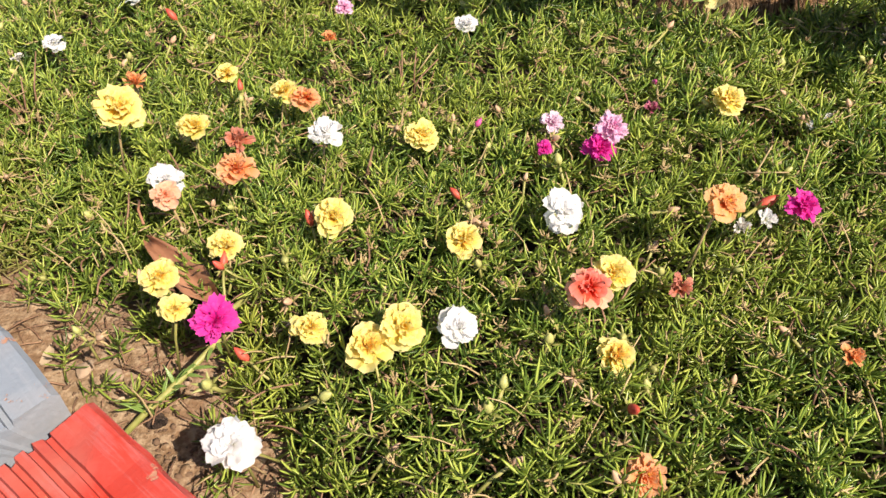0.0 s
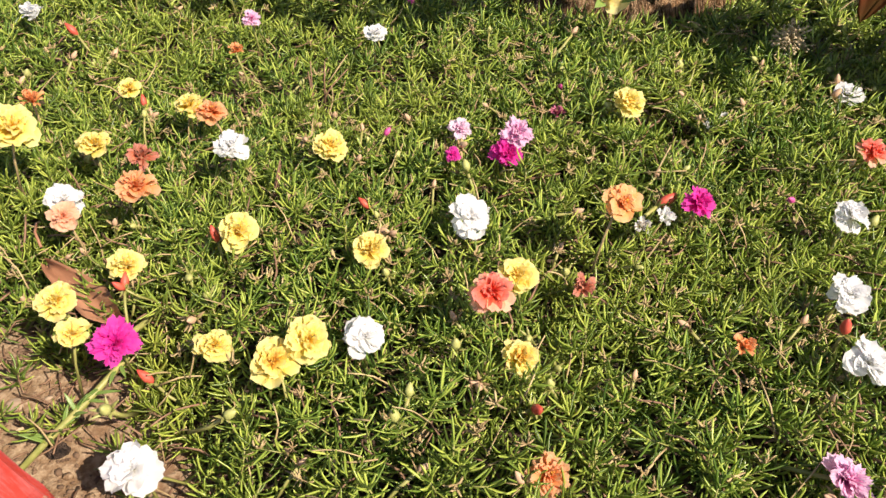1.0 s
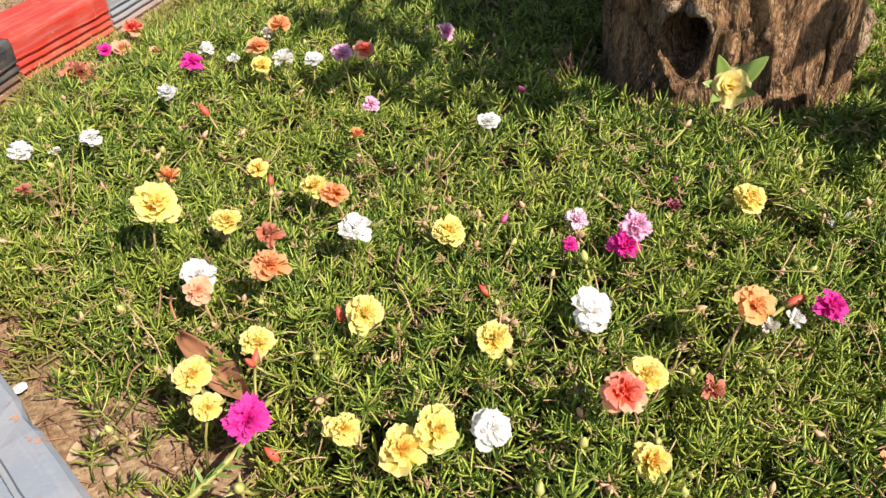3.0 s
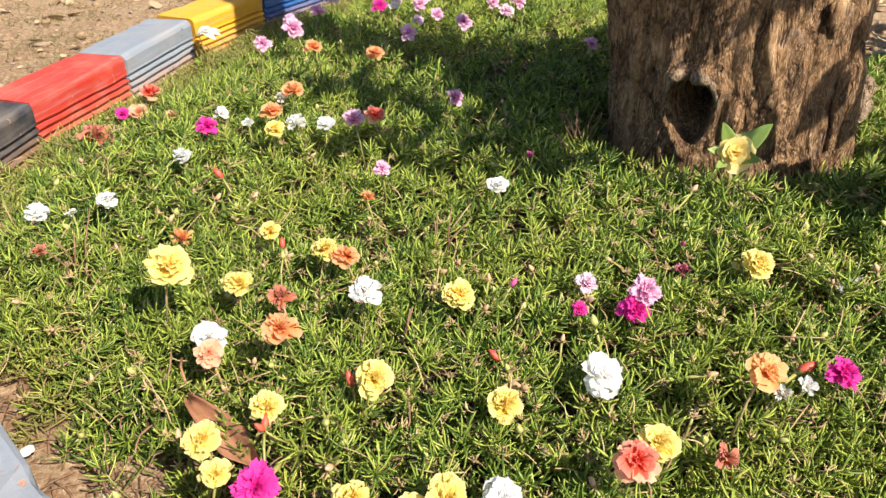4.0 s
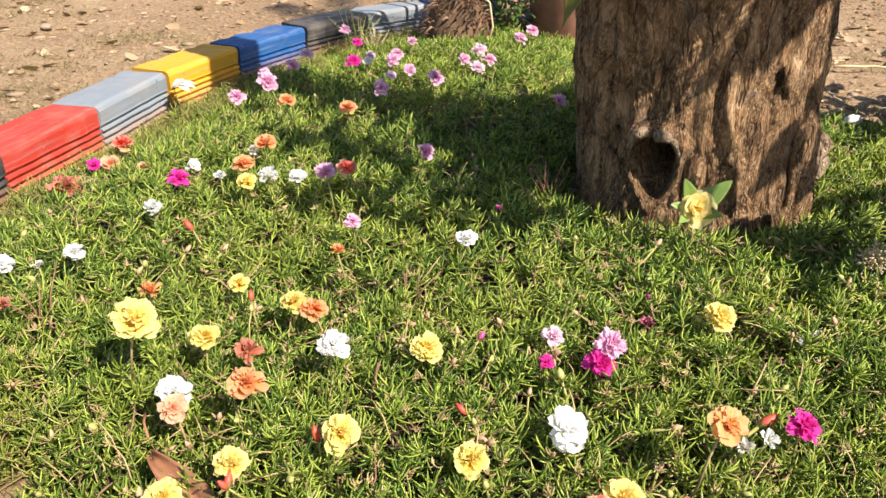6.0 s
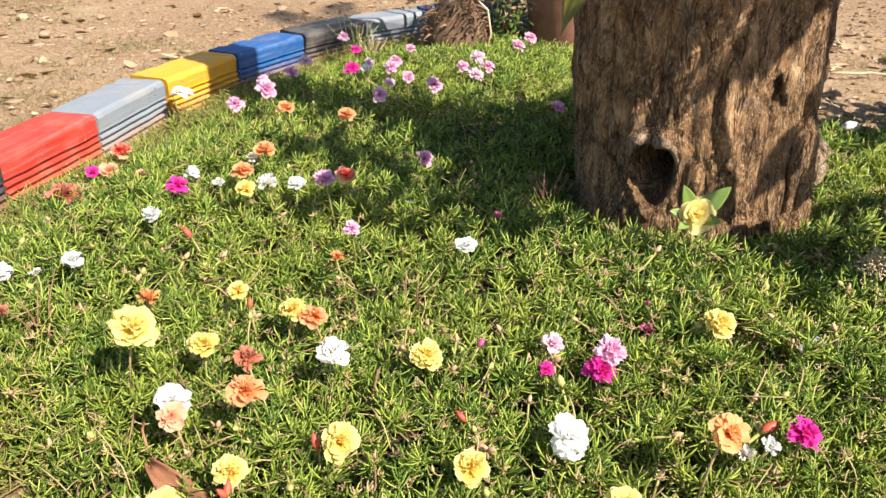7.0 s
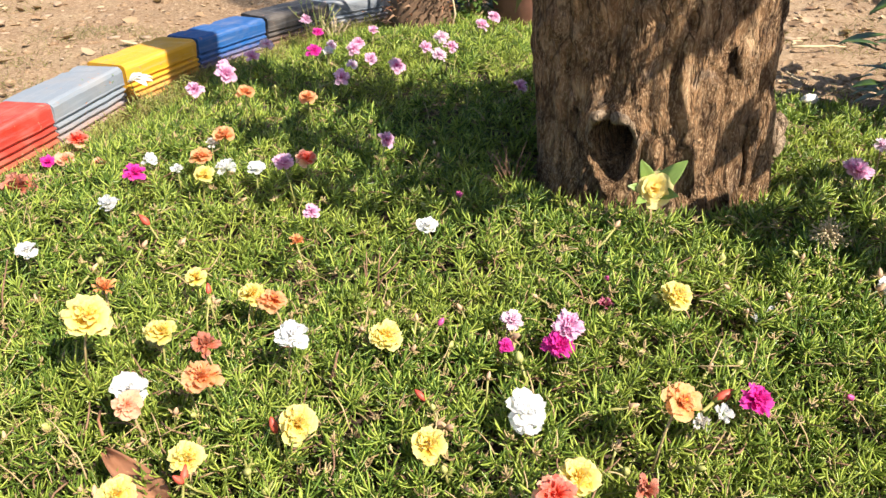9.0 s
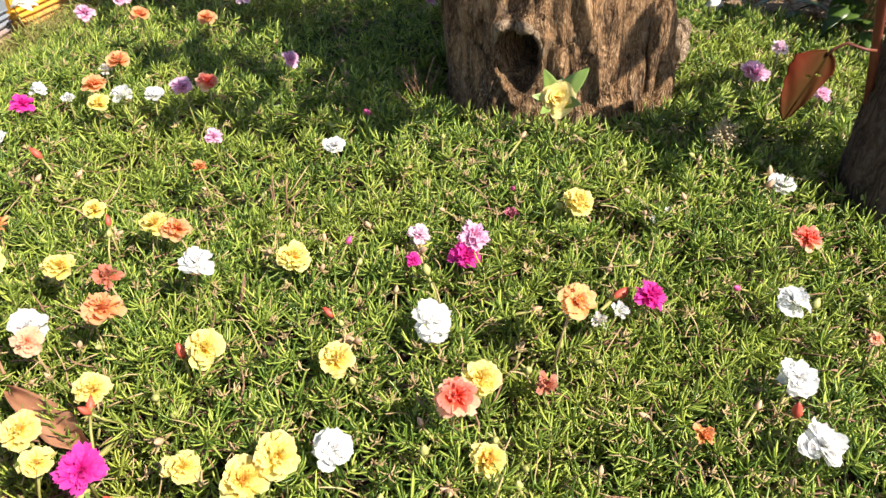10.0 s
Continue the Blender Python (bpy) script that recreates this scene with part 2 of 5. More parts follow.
BROAD = plain("broad_leaf", (0.17, 0.28, 0.055), (0.27, 0.38, 0.10), 30, 0.35, 0.3, (3, 1, 1))
SHRUB = leaf_material("shrub_leaf", (0.03, 0.075, 0.012), (0.06, 0.12, 0.02), (0.10, 0.17, 0.03), 0.3)
COPPER = copper_material()
RED_STEM = plain("red_stem", (0.10, 0.024, 0.013), (0.16, 0.045, 0.022), 40, 0.55)
OLIVE = plain("olive_leaf", (0.15, 0.145, 0.018), (0.23, 0.215, 0.032), 30, 0.4, 0.35, (3, 1, 1))
STRAW = plain("straw", (0.42, 0.32, 0.18), (0.62, 0.50, 0.30), 90, 0.8)


# ---- mesh helpers ----
def finish(name, me, material, parent=None, label="", smooth=True):
    if material:
        me.materials.append(material)
    if smooth:
        me.polygons.foreach_set("use_smooth", [True] * len(me.polygons))
    me.update()
    ob = new(name, me)
    if parent is not None:
        ob.parent = parent
    if label:
        ob["label"] = label
    return ob


def from_arrays(name, verts, faces):
    me = bpy.data.meshes.new(name)
    me.from_pydata([tuple(v) for v in verts], [], faces)
    return me


def part(name, bm, material, parent=None, label="", smooth=True):
    me = bpy.data.meshes.new(name)
    bm.to_mesh(me)
    bm.free()
    return finish(name, me, material, parent, label, smooth)


def thing(name, m, label, category, group="", kind=""):
    ob = new(name)
    ob.empty_display_size = 0.02
    ob.matrix_basis = m
    return tagged(ob, label, category, group, kind)


def grid_faces(nu, nv, wrap=False):
    """Quads over nu rows of nv points; wrap joins the last column to the first."""
    f = []
    for i in range(nu - 1):
        for j in range(nv if wrap else nv - 1):
            k = (j + 1) % nv
            f.append((i * nv + j, i * nv + k, (i + 1) * nv + k, (i + 1) * nv + j))
    return f


def tube_data(points, radii, sides=6):
    """Vertices and faces of a tube along points."""
    pts = [Vector(p) for p in points]
    verts = []
    for i, p in enumerate(pts):
        d = (pts[min(i + 1, len(pts) - 1)] - pts[max(i - 1, 0)]).normalized()
        a = d.orthogonal().normalized() if i == 0 else (a - d * a.dot(d)).normalized()
        b = d.cross(a)
        r = radii[i] if isinstance(radii, (list, tuple)) else radii
        verts += [p + r * (math.cos(2 * math.pi * k / sides) * a + math.sin(2 * math.pi * k / sides) * b) for k in range(sides)]
    faces = grid_faces(len(pts), sides, True)
    faces.append(tuple(range(sides))[::-1])
    faces.append(tuple(range((len(pts) - 1) * sides, len(pts) * sides)))
    return verts, faces


def strand_data(points, radii, sides=4, slender=40.0):
    """A winding strand of length 1 along y for joined copies, which are stretched about so many times along y."""
    v, f = tube_data([(x, y * slender, z) for x, y, z in points], radii, sides)
    return [(q[0], q[1] / slender, q[2]) for q in v], f


def tube(name, points, radii, material, parent=None, label="", sides=6):
    v, f = tube_data(points, radii, sides)
    return finish(name, from_arrays(name, v, f), material, parent, label)


def lathe(name, profile, material, parent=None, label="", sides=32, wobble=0.0):
    verts = []
    for r, z in profile:
        for k in range(sides):
            a = 2 * math.pi * k / sides
            rr = r * (1 + wobble * noise.noise((math.cos(a) * 2, math.sin(a) * 2, z * 30)))
            verts.append((rr * math.cos(a), rr * math.sin(a), z))
    f = grid_faces(len(profile), sides, True)
    f.append(tuple(range(sides))[::-1])
    f.append(tuple(range((len(profile) - 1) * sides, len(profile) * sides)))
    return finish(name, from_arrays(name, verts, f), material, parent, label)


def blade(name, length, width, material, parent=None, label="", m=None, curl=0.15, fold=0.2, heart=0.0, waves=0.0, thick=0.0006, seed=0, belly=0.75, sharp=0.75, fine=True):
    """A leaf with a midrib: it grows along +y from its base, its face is +z."""
    nu, nv = (14, 9) if fine else (5, 3)
    verts = []
    for side in (1, -1):
        for i in range(nu):
            u = i / (nu - 1)
            w = width * 0.5 * (math.sin(math.pi * min(1, u ** belly * 0.97 + 0.03)) ** (0.75 + sharp * u * u)) * (1 + heart * (1 - u))
            for j in range(nv):
                v = 2 * j / (nv - 1) - 1
                y = length * u - heart * length * 0.12 * abs(v) * (1 - u) ** 4
                z = fold * abs(v) * w + curl * length * (u - u * u * 1.6) + waves * width * 0.1 * abs(v) * math.sin(9 * u + 3 * v + seed)
                verts.append((w * v, y, z + side * thick * (0.5 if 0 < i < nu - 1 and 0 < j < nv - 1 else 0.05)))
    n = nu * nv
    top = grid_faces(nu, nv)
    faces = top + [tuple(n + k for k in reversed(f)) for f in top]
    ring = [j for j in range(nv)] + [i * nv + nv - 1 for i in range(1, nu)] + [(nu - 1) * nv + j for j in range(nv - 2, -1, -1)] + [i * nv for i in range(nu - 2, 0, -1)]
    for a, b in zip(ring, ring[1:] + ring[:1]):
        faces.append((b, a, n + a, n + b))
    ob = finish(name, from_arrays(name, verts, faces), material, parent, label)
    if m is not None:
        ob.matrix_basis = m
    return ob


def basis(origin, along, face):
    """A pose at origin whose y runs along and whose z looks to face."""
    y = Vector(along).normalized()
    x = y.cross(Vector(face)).normalized()
    return Matrix.Translation(origin) @ Matrix((x, y, x.cross(y))).transposed().to_4x4()


def joined_stuff(name, template_v, template_f, mats, material, label, category, smooth=True):
    """Many placed copies of a small template as one mesh; mats: n x 3 x 4."""
    tv = np.c_[np.array(template_v, float), np.ones(len(template_v))]
    v = np.einsum("nij,kj->nki", mats, tv).reshape(-1, 3)
    n, k = len(mats), len(template_v)
    loops, starts, totals = [], [], []
    at = 0
    for f in template_f:
        starts.append(at)
        totals.append(len(f))
        loops += list(f)
        at += len(f)
    loops = (np.array(loops)[None] + (np.arange(n) * k)[:, None]).ravel()
    starts = (np.array(starts)[None] + (np.arange(n) * at)[:, None]).ravel()
    me = bpy.data.meshes.new(name)
    me.vertices.add(len(v))
    me.vertices.foreach_set("co", v.astype(np.float32).ravel())
    me.loops.add(len(loops))
    me.loops.foreach_set("vertex_index", loops.astype(np.int32))
    me.polygons.add(len(starts))
    me.polygons.foreach_set("loop_start", starts.astype(np.int32))
    me.polygons.foreach_set("loop_total", np.tile(totals, n).astype(np.int32))
    me.update(calc_edges=True)
    me.validate()
    ob = finish(name, me, material, None, "", smooth)
    return tagged(ob, label, category, "", "stuff")


def frames_from(axis, spin, size, origin):
    """Poses (n x 3 x 4) whose y is axis, turned by spin, scaled by size (n x 3)."""
    y = axis / np.linalg.norm(axis, axis=1, keepdims=True)
    ref = np.where(np.abs(y[:, 2:3]) > 0.9, [[1.0, 0, 0]], [[0, 0, 1.0]])
    x = np.cross(y, ref)
    x /= np.linalg.norm(x, axis=1, keepdims=True)
    z = np.cross(x, y)
    c, s = np.cos(spin)[:, None], np.sin(spin)[:, None]
    x, z = c * x + s * z, c * z - s * x
    return np.stack([x * size[:, :1], y * size[:, 1:2], z * size[:, 2:], origin], 2)


# ---- plan ----
KERB = [(0.155, 0.055), (-0.035, 0.170), (-0.226, 0.307), (-0.395, 0.470), (-0.560, 0.640), (-0.688, 0.848), (-0.668, 1.080), (-0.612, 1.302),
        (-0.563, 1.529), (-0.471, 1.745), (-0.350, 1.947), (-0.212, 2.130), (-0.040, 2.275), (0.165, 2.375)]
KERB_TOP = 0.118
BED = KERB + [(0.36, 2.20), (0.52, 1.85), (0.70, 1.58), (0.84, 1.42), (1.0, 1.26), (1.15, 1.0), (1.2, -0.05), (0.4, -0.05)]
TRUNK = (0.365, 1.085)
POST = (0.650, 0.650)


def soil_z(x, y):
    return 0.030 + 0.006 * np.sin(x * 9 + 1.3 * np.sin(y * 7)) * np.cos(y * 8 + x * 3) + 0.003 * np.sin(x * 31 + y * 17) * np.sin(y * 27 - x * 11)


def inside(px, py, poly):
    hit = np.zeros(px.shape, bool)
    for (ax, ay), (bx, by) in zip(poly, poly[1:] + poly[:1]):
        cross = ((ay > py) != (by > py)) & (px < (bx - ax) * (py - ay) / (by - ay + 1e-12) + ax)
        hit ^= cross
    return hit


def reach(px, py, line):
    best = np.full(px.shape, 9.0)
    for (ax, ay), (bx, by) in zip(line, line[1:]):
        dx, dy = bx - ax, by - ay
        t = np.clip(((px - ax) * dx + (py - ay) * dy) / (dx * dx + dy * dy), 0, 1)
        best = np.minimum(best, np.hypot(px - ax - t * dx, py - ay - t * dy))
    return best


def mat_depth(x, y):
    """How thick the planting lies at a place, in metres over the soil; 0 where the soil is bare."""
    rough = 0.5 * np.sin(x * 23 + 2 * np.sin(y * 9)) * np.sin(y * 21 + x * 6) + 0.5 * np.sin(x * 51 - y * 37)
    k = reach(x, y, KERB) - np.interp(y, [0.27, 0.32, 0.38, 0.44, 0.50, 0.58, 0.75, 1.1], [0.050, 0.082, 0.100, 0.090, 0.050, 0.030, 0.030, 0.030]) - 0.022 * rough
    edge = np.minimum(k, reach(x, y, BED[len(KERB) - 1:-2]) - 0.01)
    full = np.interp(y, [0.6, 0.9], [0.066, 0.060]) + 0.010 * np.sin(x * 7 + 1.1 * np.sin(y * 5)) + 0.010 * np.sin(y * 8.3 + x * 3.1) + 0.004 * rough
    depth = full * np.clip(np.interp(y, [0.7, 1.0], [0.30, 0.18]) + edge / np.interp(y, [0.7, 1.0], [0.07, 0.26]), 0.0, 1.0)
    bad = ~inside(x, y, BED) | (edge < 0) | (np.hypot(x - TRUNK[0], y - TRUNK[1]) < 0.165) | (np.hypot(x - POST[0], y - POST[1]) < 0.06)
    depth = depth * (1 - 0.45 * np.exp(-(((x + 0.200) + (y - 0.455)) / 0.03) ** 2 - (((x + 0.200) - (y - 0.455)) / 0.10) ** 2))
    depth = depth * np.clip(0.30 + (np.hypot(x - TRUNK[0], y - TRUNK[1]) - 0.165) / 0.15, 0.0, 1.0)
    return np.where(bad, 0.0, depth)


# ---- ground ----
def build_ground():
    def steps(lo, hi, a, b, fine):
        return np.concatenate([-np.geomspace(-(a - 0.0) + 90, 0.4, 16) + a, np.arange(a, b, fine), b + np.geomspace(0.4, 90, 16)])
    xs, ys = steps(-90, 90, -2.6, 2.6, 0.035), steps(-90, 90, -0.8, 4.6, 0.035)
    gx, gy = np.meshgrid(xs, ys)
    z = soil_z(gx, gy)
    z += 0.02 * np.clip(gy - 2.2, 0, 3) / 3 * np.sin(gx * 2.1) * np.sin(gy * 1.7)
    lump = np.random.RandomState(4).normal(0, 0.0022, z.shape)
    z += lump * ((np.abs(gx) < 2.6) & (gy > -0.8) & (gy < 4.6))
    verts = np.stack([gx, gy, z], -1).reshape(-1, 3)
    ob = finish("ground", from_arrays("ground", verts, grid_faces(len(ys), len(xs))), SOIL)
    tagged(ob, "dry sandy reddish-brown soil around the flower bed", "ground", "", "structure")


build_ground()


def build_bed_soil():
    """Soil under the planting, a hand's breadth inside its edge, darkened as its shade."""
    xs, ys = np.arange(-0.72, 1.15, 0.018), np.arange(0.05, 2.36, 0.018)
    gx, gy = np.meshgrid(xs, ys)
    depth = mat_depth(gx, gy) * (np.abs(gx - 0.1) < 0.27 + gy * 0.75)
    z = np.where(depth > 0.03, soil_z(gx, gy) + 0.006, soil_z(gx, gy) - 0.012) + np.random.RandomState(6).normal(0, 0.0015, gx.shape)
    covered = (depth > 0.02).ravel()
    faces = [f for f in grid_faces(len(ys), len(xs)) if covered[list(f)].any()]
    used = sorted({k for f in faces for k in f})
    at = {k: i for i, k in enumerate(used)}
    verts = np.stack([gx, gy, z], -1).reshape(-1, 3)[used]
    ob = finish("bed_soil", from_arrays("bed_soil", verts, [tuple(at[k] for k in f) for f in faces]), SHADED_SOIL)
    tagged(ob, "bed soil under the planted mat, darkened for the mat's shade", "soil", "", "structure")


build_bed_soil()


# ---- kerb ----
def brick_profile(width, height, grooves_on_top):
    """Cross-section, counter-clockwise: y outward from the bed, z up."""
    bev, pitch, deep, wide = 0.004, 0.0108, 0.0052, 0.0042
    pts = [(0.0, 0.0), (width, 0.0)]
    if grooves_on_top:
        pts += [(width, height - bev), (width - bev, height)]
        y = width - 0.010
        while y > 0.030:
            pts += [(y, height), (y - 0.001, height - deep), (y - wide, height - deep), (y - wide - 0.001, height)]
            y -= pitch
        pts += [(bev, height), (0.0, height - bev)]
        return pts
    ridges = []
    z = 0.005
    while z < height - 0.030:
        ridges += [(deep, z), (deep, z + 0.0032), (0.0012, z + 0.0052), (0.0, z + 0.0074), (0.0008, z + 0.0100)]
        z += 0.0118
    pts += [(width - q, h) for q, h in ridges] + [(width, height - bev), (width - bev, height), (2.2 * bev, height), (0.6 * bev, height - 0.8 * bev), (0.0, height - 2.5 * bev)]
    pts += [(q, h) for q, h in reversed(ridges)]
    return pts


def kerb_brick(a, b, colour, grooves_on_top, seed, label):
    rnd = random.Random(seed)
    a, b = Vector((*a, 0)), Vector((*b, 0))
    along = (b - a).normalized()
    length = (b - a).length - 0.004
    prof = brick_profile(0.098, 0.094, grooves_on_top)
    n, verts = 12, []
    for i in range(n + 1):
        x = length * i / n
        end = min(x, length - x)
        for y, z in prof:
            pull = 0.0008 if end < 1e-6 else 0.0
            q = noise.noise((x * 30 + seed * 7, y * 40, z * 40)) * 0.0012
            chip = max(0.0, noise.noise((x * 45 + seed * 3, y * 60, z * 60)) - 0.28) * (0.012 if end < 0.03 or z > 0.088 else 0.0)
            cy, cz = (y - 0.049), (z - 0.047)
            verts.append((x + (0.0015 if i == 0 else -0.0015 if i == n else 0) * rnd.random(), y - cy * pull * 10 - cy * chip * 8 + q, z - cz * pull * 8 - chip * 0.8 * (z > 0.05) + q * 0.6))
    k = len(prof)
    faces = [tuple(reversed(f)) for f in grid_faces(n + 1, k, True)]
    faces += [tuple(range(k)), tuple(reversed(range(n * k, n * k + k)))]
    ob = finish("kerb_brick", from_arrays("kerb_brick", verts, [tuple(reversed(f)) for f in faces]), PAINT[colour], None, "", False)
    side = Vector((-along.y, along.x, 0))
    rot = Matrix((along, side, Vector((0, 0, 1)))).transposed().to_4x4()
    ob.matrix_basis = Matrix.Translation((a.x, a.y, KERB_TOP - 0.094 + rnd.uniform(-0.003, 0.003))) @ rot @ pose(0.002, 0, 0, rnd.uniform(-1.5, 1.5), 0, rnd.uniform(-1, 1))
    tagged(ob, label, "kerb brick", "painted bricks edging the bed")


COLOURS = ["grey", "red", "grey", "yellow", "blue", "black", "red", "grey", "yellow", "blue", "black", "grey", "blue"]
WORDS = {"red": "chipped red painted ridged brick edging the flower bed", "grey": "blue-grey painted ridged brick edging the flower bed",
         "yellow": "bright yellow painted ridged brick edging the flower bed", "blue": "deep blue painted ridged brick edging the flower bed",
         "black": "worn black painted ridged brick edging the flower bed"}
for i, colour in enumerate(COLOURS):
    if i == 1:
        kerb_brick((-0.014, 0.158), (-0.203, 0.307), colour, True, 2, WORDS[colour])
        continue
    kerb_brick(KERB[i], KERB[i + 1], colour, i < 3, i + 1, WORDS[colour])


# ---- tree trunk ----
HOLE_DIR, HOLE_Z = math.atan2(0.905 - TRUNK[1], 0.260 - TRUNK[0]), 0.156


def trunk_radius(a, z):
    """Radius of the weathered trunk at an angle and height, with its furrows, hollows and knot hole."""
    ca, sa = math.cos(a), math.sin(a)
    da = (a - HOLE_DIR + math.pi) % (2 * math.pi) - math.pi
    # beyond 0.42 the unseen stem is thinned, then thickened, to shape its shadow
    r = 0.170 + 0.016 * math.exp(-(z - 0.02) / 0.06) - 0.030 * z - 0.104 * min(1, max(0, (z - 0.425) / 0.05)) + 0.048 * min(1, max(0, (z - 0.85) / 0.1))
    r += float(np.interp(z, [0.05, 0.12, 0.20, 0.30, 0.42], [-0.028, -0.020, -0.003, 0.007, 0.010])) * math.exp(-((da + 1.2) / 0.55) ** 2)
    r += 0.012 * math.exp(-((da - 1.65) / 0.5) ** 2)
    r += 0.010 * noise.noise((ca * 1.2 + 5, sa * 1.2, z * 1.5)) + 0.016 * noise.noise((ca * 2.6, sa * 2.6, z * 3 + 9))
    warp = 0.45 * noise.noise((ca * 2, sa * 2, z * 6)) + 0.12 * noise.noise((ca * 6, sa * 6, z * 14))
    ridge = noise.noise((ca * 5 + warp, sa * 5 + warp, z * 3.2))
    r += 0.008 * (0.5 - abs(ridge)) + 0.006 * noise.noise((ca * 9 + warp * 3, sa * 9, z * 10))
    r += 0.0032 * noise.noise((ca * 20 + warp * 3, sa * 20, z * 15 + warp * 8)) + 0.0016 * noise.noise((ca * 70, sa * 70, z * 26))
    r += 0.0032 * (0.4 - abs(noise.noise((ca * 30 + warp * 5, sa * 30, z * 7 + warp * 3))))
    near, _ = noise.voronoi((ca * 6 + warp * 1.5, sa * 6 + warp, z * 12 + warp))
    r -= 0.0030 * math.exp(-((near[1] - near[0]) / 0.10) ** 2)
    for at, deep, wide in ((-0.42, 0.012, 0.014), (-0.80, 0.008, 0.022), (0.46, 0.007, 0.012), (1.00, 0.010, 0.050), (1.24, 0.016, 0.045)):
        line = at + 0.16 * noise.noise((at * 9, 1, z * 4)) + 0.05 * noise.noise((at * 9, 4, z * 18))
        r -= deep * max(0, 0.50 + 1.3 * noise.noise((at * 7, 8, z * 6))) * math.exp(-((da - line) / wide) ** 2)
    gouge = noise.noise((ca * 4.2 + 3, sa * 4.2 + warp * 2, z * 5.5))
    r -= 0.024 * max(0, gouge - 0.26) * min(1.0, max(0.25, 0.6 + da))
    r -= 0.016 * math.exp(-((da - 0.55) / 0.030) ** 2 - ((z - 0.318) / 0.010) ** 2)  # a small bored hole
    r += 0.010 * math.exp(-((da + 0.55) / 0.10) ** 2 - ((z - 0.30) / 0.022) ** 2)  # a healed knob
    # the knot hole: flat-topped, drawn to a point below, its lower part a shallow bowl
    u, v = da * 0.17 / 0.031, (z - HOLE_Z + 0.006) / 0.047
    u += 0.10 * noise.noise((v * 2, 3, 5))
    w = 0.86 + 0.20 * min(1, max(-1, v)) - 0.30 * max(0, -v - 0.25)
    d = (abs(u / max(w, 0.3)) ** 2.3 + abs(v) ** 3) ** (1 / 2.5) + 0.07 * noise.noise((u * 2.5, v * 2.5, 3))
    r += (0.009 + 0.004 * max(-1, min(1, v))) * math.exp(-((d - 1.20) / 0.20) ** 2)
    deep = min(1, max(0, (1.04 - d) / 0.20)) * float(np.interp(v, [-1.0, -0.45, -0.05], [0.16, 0.30, 1.0]))
    return r - 0.135 * deep


def build_trunk():
    root = thing("tree_trunk", pose(TRUNK[0], TRUNK[1], 0), "thick weathered brown tree trunk with a knot hole", "tree trunk")
    na = 330
    zs = np.concatenate([np.arange(-0.02, 0.62, 0.0034), np.linspace(0.63, 1.28, 26)])
    angles = [2 * math.pi * k / na for k in range(na)]
    verts = []
    for z in zs:
        # the unseen top leans further, to set where its shadow meets the kerb
        lean = (-0.055 * (z - 0.1) - 0.097 * min(1, max(0, (z - 0.5) / 0.4)), 0.01 * z)
        for a in angles:
            r = trunk_radius(a, z)
            verts.append((r * math.cos(a) + lean[0], r * math.sin(a) + lean[1], z))
    last = (len(zs) - 1) * na
    verts.append((-0.055 * (zs[-1] - 0.1), 0.01 * zs[-1], zs[-1] + 0.02))
    faces = grid_faces(len(zs), na, True) + [(last + k, last + (k + 1) % na, len(verts) - 1) for k in range(na)]
    finish("trunk_wood", from_arrays("trunk_wood", verts, faces), WOOD, root)
    # torn pale lip over the hole
    lip, thick = [], []
    for k in range(33):
        t = -0.25 + (math.pi + 0.5) * k / 32
        up = math.sin(t)
        a = HOLE_DIR + 0.155 * 1.28 * math.cos(t) * (1.0 if up > 0 else 1 + 0.35 * up)
        z = HOLE_Z + 0.006 + (0.043 if up > 0 else 0.055) * up - 0.010 * math.exp(-(math.cos(t) / 0.25) ** 2) * (up > 0)
        r = trunk_radius(a, z) - 0.003 + 0.007 * noise.noise((math.cos(t) * 2.2, up * 2.2, 1)) + 0.003 * max(0, up)
        lip.append((r * math.cos(a) - 0.055 * (z - 0.1), r * math.sin(a), z + 0.003 * noise.noise((math.cos(t) * 4, up * 4, 7))))
        thick.append((0.0016 + 0.0064 * max(0, up)) * (1 + 0.6 * noise.noise((math.cos(t) * 3, up * 3, 4)) + 0.5 * noise.noise((math.cos(t) * 9, up * 9, 4))))
    tube("knot_lip", lip, thick, WOOD_PALE, root, "pale torn wood rim of the knot hole", 9)

    def flake(a, z, w, h, name, lean):
        r = trunk_radius(a, z) + 0.002
        bm = bmesh.new()
        bmesh.ops.create_icosphere(bm, subdivisions=3, radius=1)
        for v in bm.verts:
            q = 1 + 0.35 * noise.noise(v.co * 1.7 + Vector((a, z, 0)) * 9) + 0.12 * noise.noise(v.co * 6)
            taper = 0.55 + 0.45 * v.co.z
            v.co = Vector((v.co.x * 0.007 * q, v.co.y * w * q * max(0.25, taper), v.co.z * h * q))
        o = part(name, bm, WOOD_PALE if lean else WOOD, root)
        o.matrix_basis = pose(r * math.cos(a), r * math.sin(a), z, lean, 0, math.degrees(a))
    flake(HOLE_DIR + 0.95, 0.268, 0.019, 0.026, "bark_flake", 0)
    flake(HOLE_DIR + 0.62, 0.13, 0.010, 0.035, "bark_flake", 0)
    flake(HOLE_DIR - 0.42, 0.19, 0.010, 0.030, "bark_flake", 0)
    flake(HOLE_DIR + 1.10, 0.15, 0.012, 0.050, "bark_flake", 0)
    # root knob on the far right foot
    bm = bmesh.new()
    bmesh.ops.create_icosphere(bm, subdivisions=4, radius=1)
